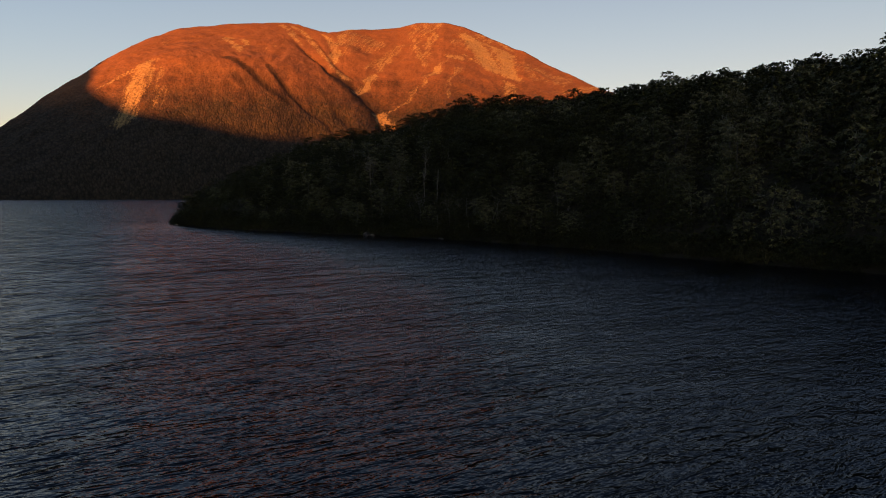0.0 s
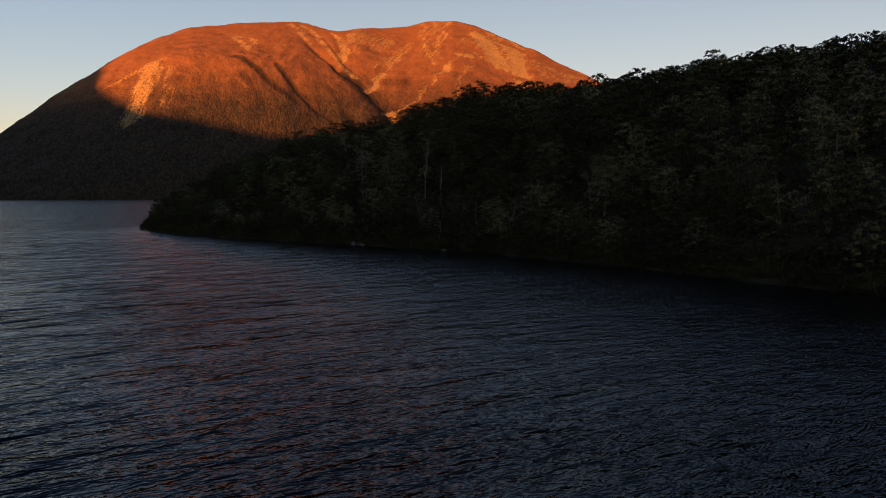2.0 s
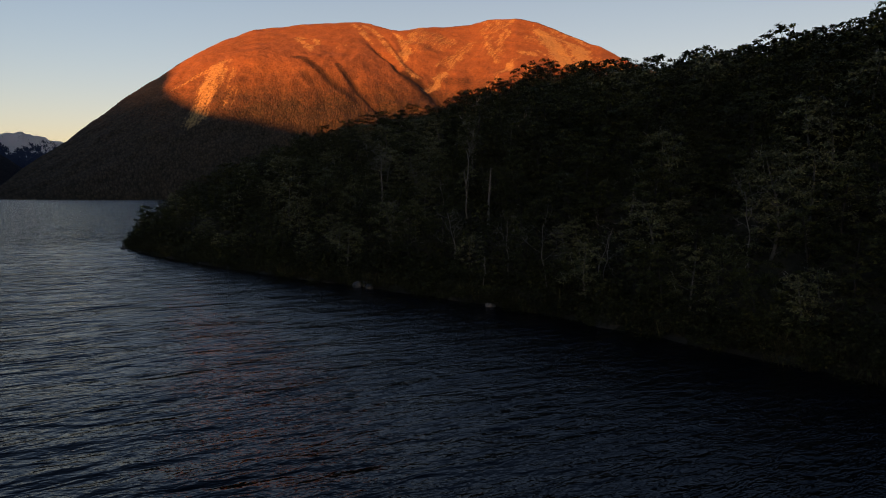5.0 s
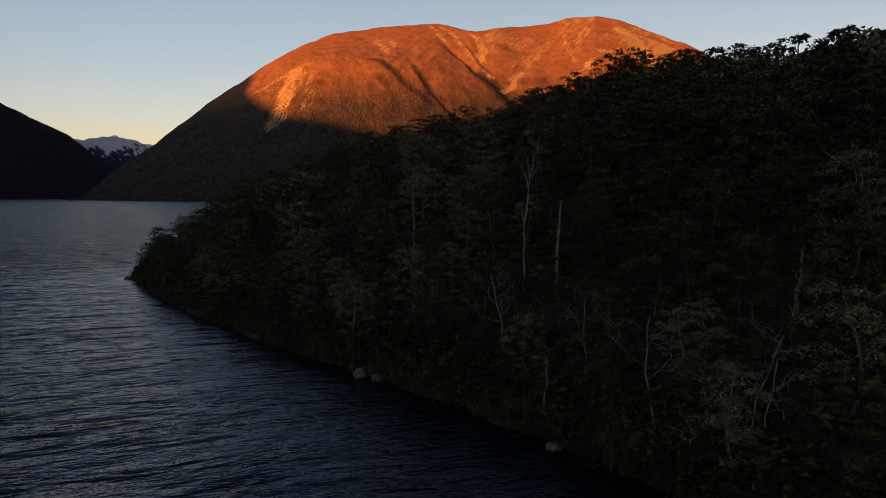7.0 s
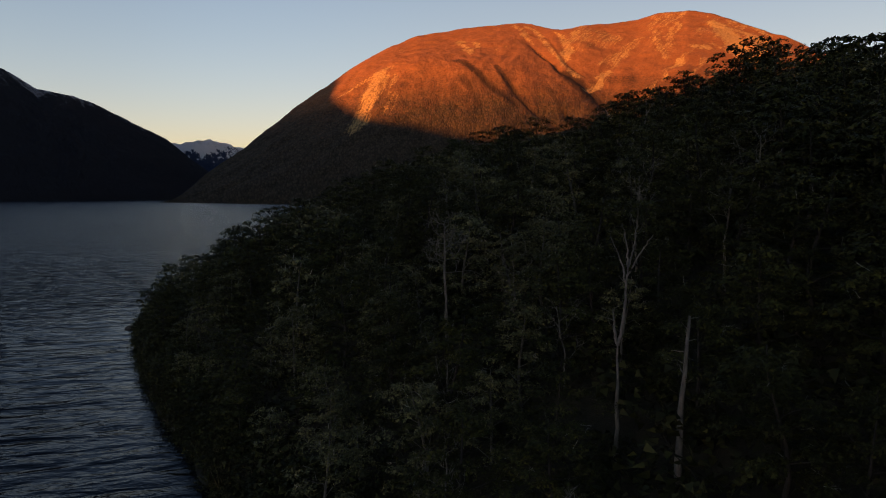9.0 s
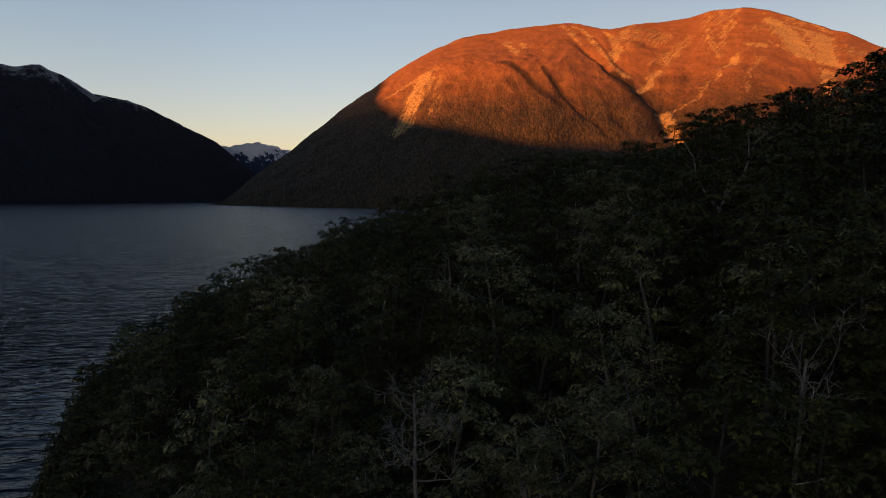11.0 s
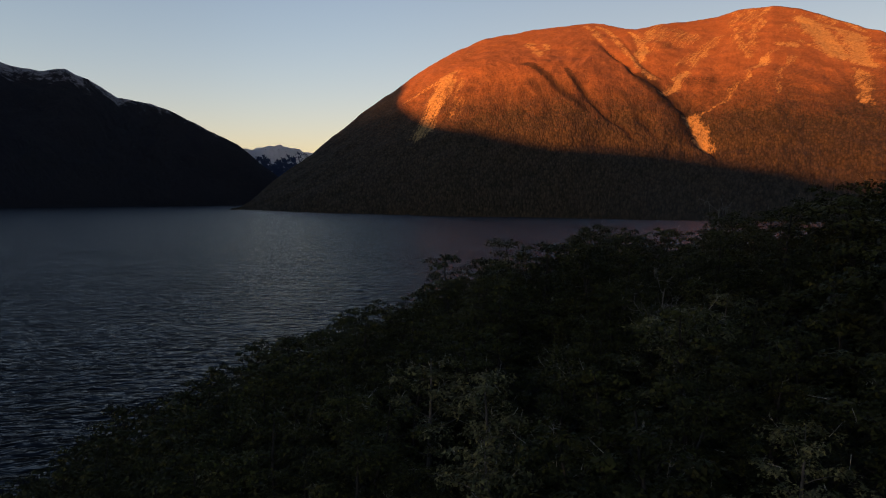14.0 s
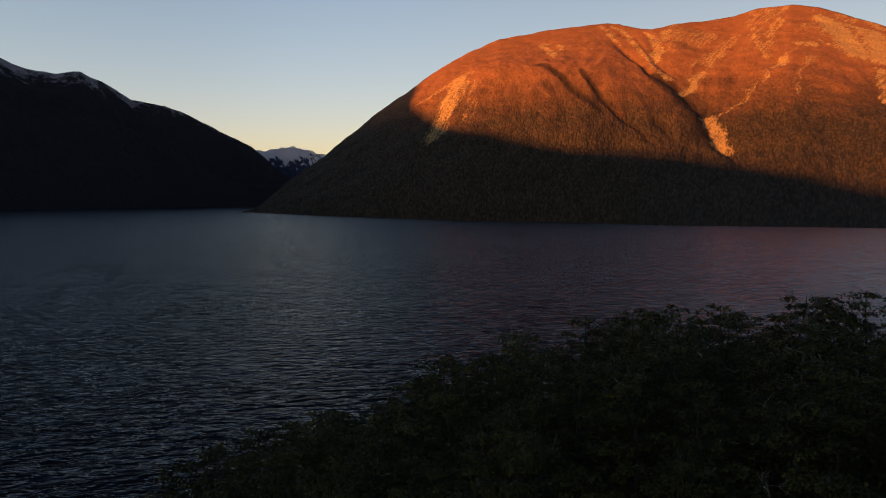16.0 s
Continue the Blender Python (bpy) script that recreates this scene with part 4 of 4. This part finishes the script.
rock("boulder", -19.3, 174.6, 0.0, 1.5, 1.0, 1.3, "large grey boulder at the water's edge")
rock("boulder", -17.4, 173.7, 0.0, 1.3, 0.7, 2.6, "smaller grey boulder beside the large one")
rock("boulder", -18.3, 175.2, 0.2, 1.1, 0.9, 4.4, "grey boulder half hidden in the grass")
rock("boulder", -90.8, 238.6, -0.1, 2.0, 0.7, 5.1, "dark low rock off the point")
rock("boulder", -0.4, 159.2, 0.0, 1.1, 0.5, 6.2, "pale stone at the water's edge")
rock("boulder", -56.0, 205.0, 0.0, 1.0, 0.5, 7.9, "small pale stone at the waterline")
rock("boulder", -47.5, 197.6, 0.0, 1.0, 0.5, 8.8, "small pale stone at the waterline")


# ---------------------------------------------------------------- dead trees
def branching(g, start, way, length, radius, depth, bits, spread=0.7, up=0.25, sides=5):
    """Adds a crooked limb and, on it, smaller ones."""
    k = 5
    pts, p, w = [start], start, way / np.linalg.norm(way)
    for _ in range(k - 1):
        w = w + g.normal(size=3) * 0.16 + (0, 0, up * 0.25)
        w /= np.linalg.norm(w)
        p = p + w * length / (k - 1)
        pts.append(p)
    s = np.linspace(0, 1, k)
    bits.append(tube(np.array(pts), radius * (1 - 0.72 * s), max(3, sides)))
    if depth == 0:
        return
    for i in range(3 if depth > 1 else 4):
        at = g.uniform(0.35, 1.0) if i else 1.0
        q = np.array([np.interp(at, s, np.array(pts)[:, c]) for c in range(3)])
        turned = w + g.normal(size=3) * spread
        branching(g, q, turned, length * g.uniform(0.45, 0.7), radius * (1 - 0.6 * at) * 0.8 + 0.012, depth - 1, bits, spread, up, sides - 1)


def dead_tree(x, y, top, seed, label, limbs=7, depth=2, lean=(0.0, 0.0), low=0.45, thick=0.17, reach=0.28, crook=1.0, rise=(0.2, 0.9)):
    """A standing dead tree from the ground up to the height top."""
    g = np.random.default_rng(seed)
    base = float(land(x, y))
    high = top - base
    h = np.linspace(0, 1, 14)
    bow = crook * high * np.stack([0.03 * np.sin(h * 5 + seed) + 0.010 * np.sin(h * 17 + seed), 0.03 * np.sin(h * 4) + 0.010 * np.sin(h * 14 + 2 * seed)], -1)
    bow -= bow[0]
    trunk = np.stack([lean[0] * h * high + bow[:, 0], lean[1] * h * high + bow[:, 1], h * high - 0.3 * (1 - h)], -1)
    tree = new("dead_tree")
    part_of("trunk", mesh_of("trunk", *tube(trunk, thick * (1 - 0.75 * h) + 0.02, 8), MAT_DEAD, True), tree)
    for i in range(limbs):
        q = low + (1 - low) * (i + g.uniform(0.2, 0.8)) / limbs
        p = np.array([np.interp(q, h, trunk[:, c]) for c in range(3)])
        a = i * 2.4 + g.uniform(-0.4, 0.4)
        bits = []
        branching(g, p, np.array([math.cos(a), math.sin(a), g.uniform(*rise)]), high * reach * g.uniform(0.7, 1.2) * (1.25 - 0.5 * q), thick * 0.42 * (1.2 - q) + 0.012, depth, bits)
        part_of("limb", mesh_of("limb", *stack(bits), MAT_DEAD, True), tree)
    tree.matrix_basis = pose(x, y, base)
    return tagged(tree, label, "dead tree", "dead trees in the wood")


def limbs_tree(x, y, base, stems, seed, label):
    """A dead tree of a few bare stems; each is a list of points from the foot and a foot radius."""
    tree = new("dead_tree")
    g = np.random.default_rng(seed)
    for n, (pts, r) in enumerate(stems):
        pts = np.array(pts, float)
        t = np.linspace(0, 1, len(pts))
        fine = np.linspace(0, 1, 14)
        p = np.stack([np.interp(fine, t, pts[:, c]) for c in range(3)], -1)
        p[1:-1] = (p[:-2] + 2 * p[1:-1] + p[2:]) / 4 + g.normal(size=(12, 3)) * 0.03
        bits = [tube(p, r * (1 - 0.8 * fine) + 0.015, 8)]
        if n:
            for k in (6, 9, 12):
                branching(g, p[k], p[k] - p[k - 2] + g.normal(size=3) * 0.5, 0.75, r * 0.3, 0, bits)
        part_of("limb" if n else "trunk", mesh_of("limb" if n else "trunk", *stack(bits), MAT_DEAD, True), tree)
    tree.matrix_basis = pose(x, y, base)
    return tagged(tree, label, "dead tree", "dead trees in the wood")


dead_tree(-20.4, 199.5, 20.4, 1, "bare grey dead tree with a wide crown of twigs", 13, 3, low=0.60, reach=0.17, thick=0.15, crook=0.25, rise=(-0.05, 0.45))
limbs_tree(-4.8, 183.2, 8.4, [([(0, 0, -1.6), (0.05, 0, 3), (0.0, 0, 6.2)], 0.15), ([(0.0, 0, 6.0), (-0.2, 0, 6.9), (-0.3, 0.1, 8.0)], 0.10),
                              ([(0.0, 0, 6.0), (0.3, 0, 7.4), (0.35, 0.1, 9.2), (0.5, 0.2, 10.6)], 0.10),
                              ([(0.4, 0.1, 9.4), (0.1, 0.2, 10.6), (-0.5, 0.2, 12.0)], 0.05), ([(0.5, 0.2, 10.4), (0.4, 0.3, 11.6), (0.1, 0.3, 12.8)], 0.05),
                              ([(0.5, 0.2, 10.4), (0.8, 0.2, 11.6), (0.9, 0.3, 13.0)], 0.05), ([(0.4, 0.1, 9.8), (1.0, 0.0, 10.9), (1.8, 0.0, 12.2)], 0.05)], 5, "tall bleached forked trunk standing among the beeches")
limbs_tree(-8.4, 238.0, 25.5, [([(0, 0, -3.2), (0.1, 0, 1.6), (0.0, 0, 3.0)], 0.18), ([(0.0, 0, 2.8), (-1.2, 0, 4.0), (-2.1, 0.2, 6.0), (-2.3, 0.2, 7.4), (-3.1, 0.3, 8.8)], 0.12),
                               ([(0.0, 0, 2.8), (0.9, 0, 4.6), (2.0, 0.2, 5.9), (2.3, 0.2, 7.6), (2.2, 0.2, 9.8)], 0.13), ([(0.3, 0, 3.6), (0.7, 0, 5.2), (0.9, -0.1, 6.4)], 0.09),
                               ([(2.3, 0.2, 7.6), (2.9, 0.3, 8.8), (3.7, 0.4, 9.5)], 0.06)], 6, "bleached dead tree with antler-like forked limbs")
dead_tree(-1.4, 180.8, 16.6, 3, "broken bleached trunk with short splintered stubs", 9, 0, (0.03, 0.01), 0.60, 0.20, 0.09, crook=0.3, rise=(-0.1, 0.8))
dead_tree(16.2, 166.2, 13.4, 4, "short broken bleached stump of a dead tree", 3, 0, low=0.6, reach=0.12, thick=0.2)
dead_tree(1.5, 164.8, 9.6, 7, "slim pale dead tree by the water", 7, 2, (0.05, 0.0), 0.35, 0.075, 0.28)
dead_tree(6.2, 157.8, 9.6, 8, "slim pale dead tree by the water", 6, 2, (-0.06, 0.0), 0.45, 0.07, 0.30)
dead_tree(10.9, 154.5, 9.2, 9, "leaning pale dead tree by the water", 5, 2, (0.22, 0.05), 0.4, 0.06, 0.30)
dead_tree(11.6, 154.0, 8.0, 16, "slim crooked dead stem beside the leaning tree", 4, 2, (0.05, 0.05), 0.4, 0.05, 0.30)
dead_tree(-1.6, 163.2, 5.4, 11, "short pale dead stem at the shore", 4, 1, (0.05, 0.0), 0.5, 0.08, 0.22)
dead_tree(-5.5, 170.6, 10.5, 12, "crooked pale dead tree near the boulders", 9, 2, (-0.1, 0.0), 0.4, 0.09, 0.28)
dead_tree(-14.0, 177.5, 9.0, 17, "small twiggy dead tree above the boulders", 7, 2, (0.1, 0.0), 0.3, 0.06, 0.30)
dead_tree(24.0, 148.0, 13.0, 18, "slim pale dead tree on the slope", 6, 2, (-0.05, 0.0), 0.4, 0.07, 0.26)
dead_tree(-27.5, 222.0, 24.6, 13, "bare grey twiggy dead tree below the ridge", 7, 2, low=0.4, reach=0.2, thick=0.11)
dead_tree(-22.0, 243.5, 28.0, 14, "bare grey twiggy dead tree below the ridge", 7, 2, low=0.4, reach=0.2, thick=0.11)
dead_tree(-13.0, 232.0, 28.5, 15, "small bleached dead tree beside the antlered one", 6, 2, low=0.5, reach=0.16, thick=0.10)
dead_tree(-4.6, 199.0, 23.5, 21, "pale candelabra-like dead tree with upswept limbs", 9, 2, low=0.55, reach=0.24, thick=0.12, crook=0.4, rise=(0.9, 1.8))
dead_tree(1.6, 198.0, 24.0, 22, "slim grey dead tree with upswept twigs", 8, 2, low=0.40, reach=0.22, thick=0.09, crook=0.6, rise=(0.5, 1.4))
dead_tree(4.0, 205.0, 27.5, 23, "slim grey dead tree with upswept twigs", 7, 2, low=0.45, reach=0.22, thick=0.09, crook=0.6, rise=(0.5, 1.4))
dead_tree(-15.2, 198.5, 17.6, 24, "crooked dead limb tree below a pale crown", 6, 2, (0.1, 0.0), low=0.40, reach=0.24, thick=0.09, crook=1.2)
dead_tree(-9.0, 190.5, 15.2, 25, "small twiggy dead tree on the slope", 7, 2, (-0.05, 0.0), low=0.35, reach=0.26, thick=0.06)
dead_tree(-26.0, 203.5, 14.6, 26, "small twiggy dead tree on the slope", 7, 2, (0.1, 0.0), low=0.35, reach=0.26, thick=0.06)
dead_tree(-25.0, 263.5, 33.5, 27, "pale twiggy dead tree on the ridge", 7, 2, low=0.40, reach=0.22, thick=0.08, crook=0.6)
dead_tree(-23.0, 297.0, 39.5, 28, "tall pale trunked dead tree on the ridge", 8, 2, low=0.50, reach=0.20, thick=0.10, crook=0.4, rise=(0.5, 1.4))
dead_tree(-16.5, 187.5, 11.5, 29, "low dead bush with wide bare limbs", 10, 2, low=0.25, reach=0.34, thick=0.06, crook=0.6, rise=(0.1, 0.7))
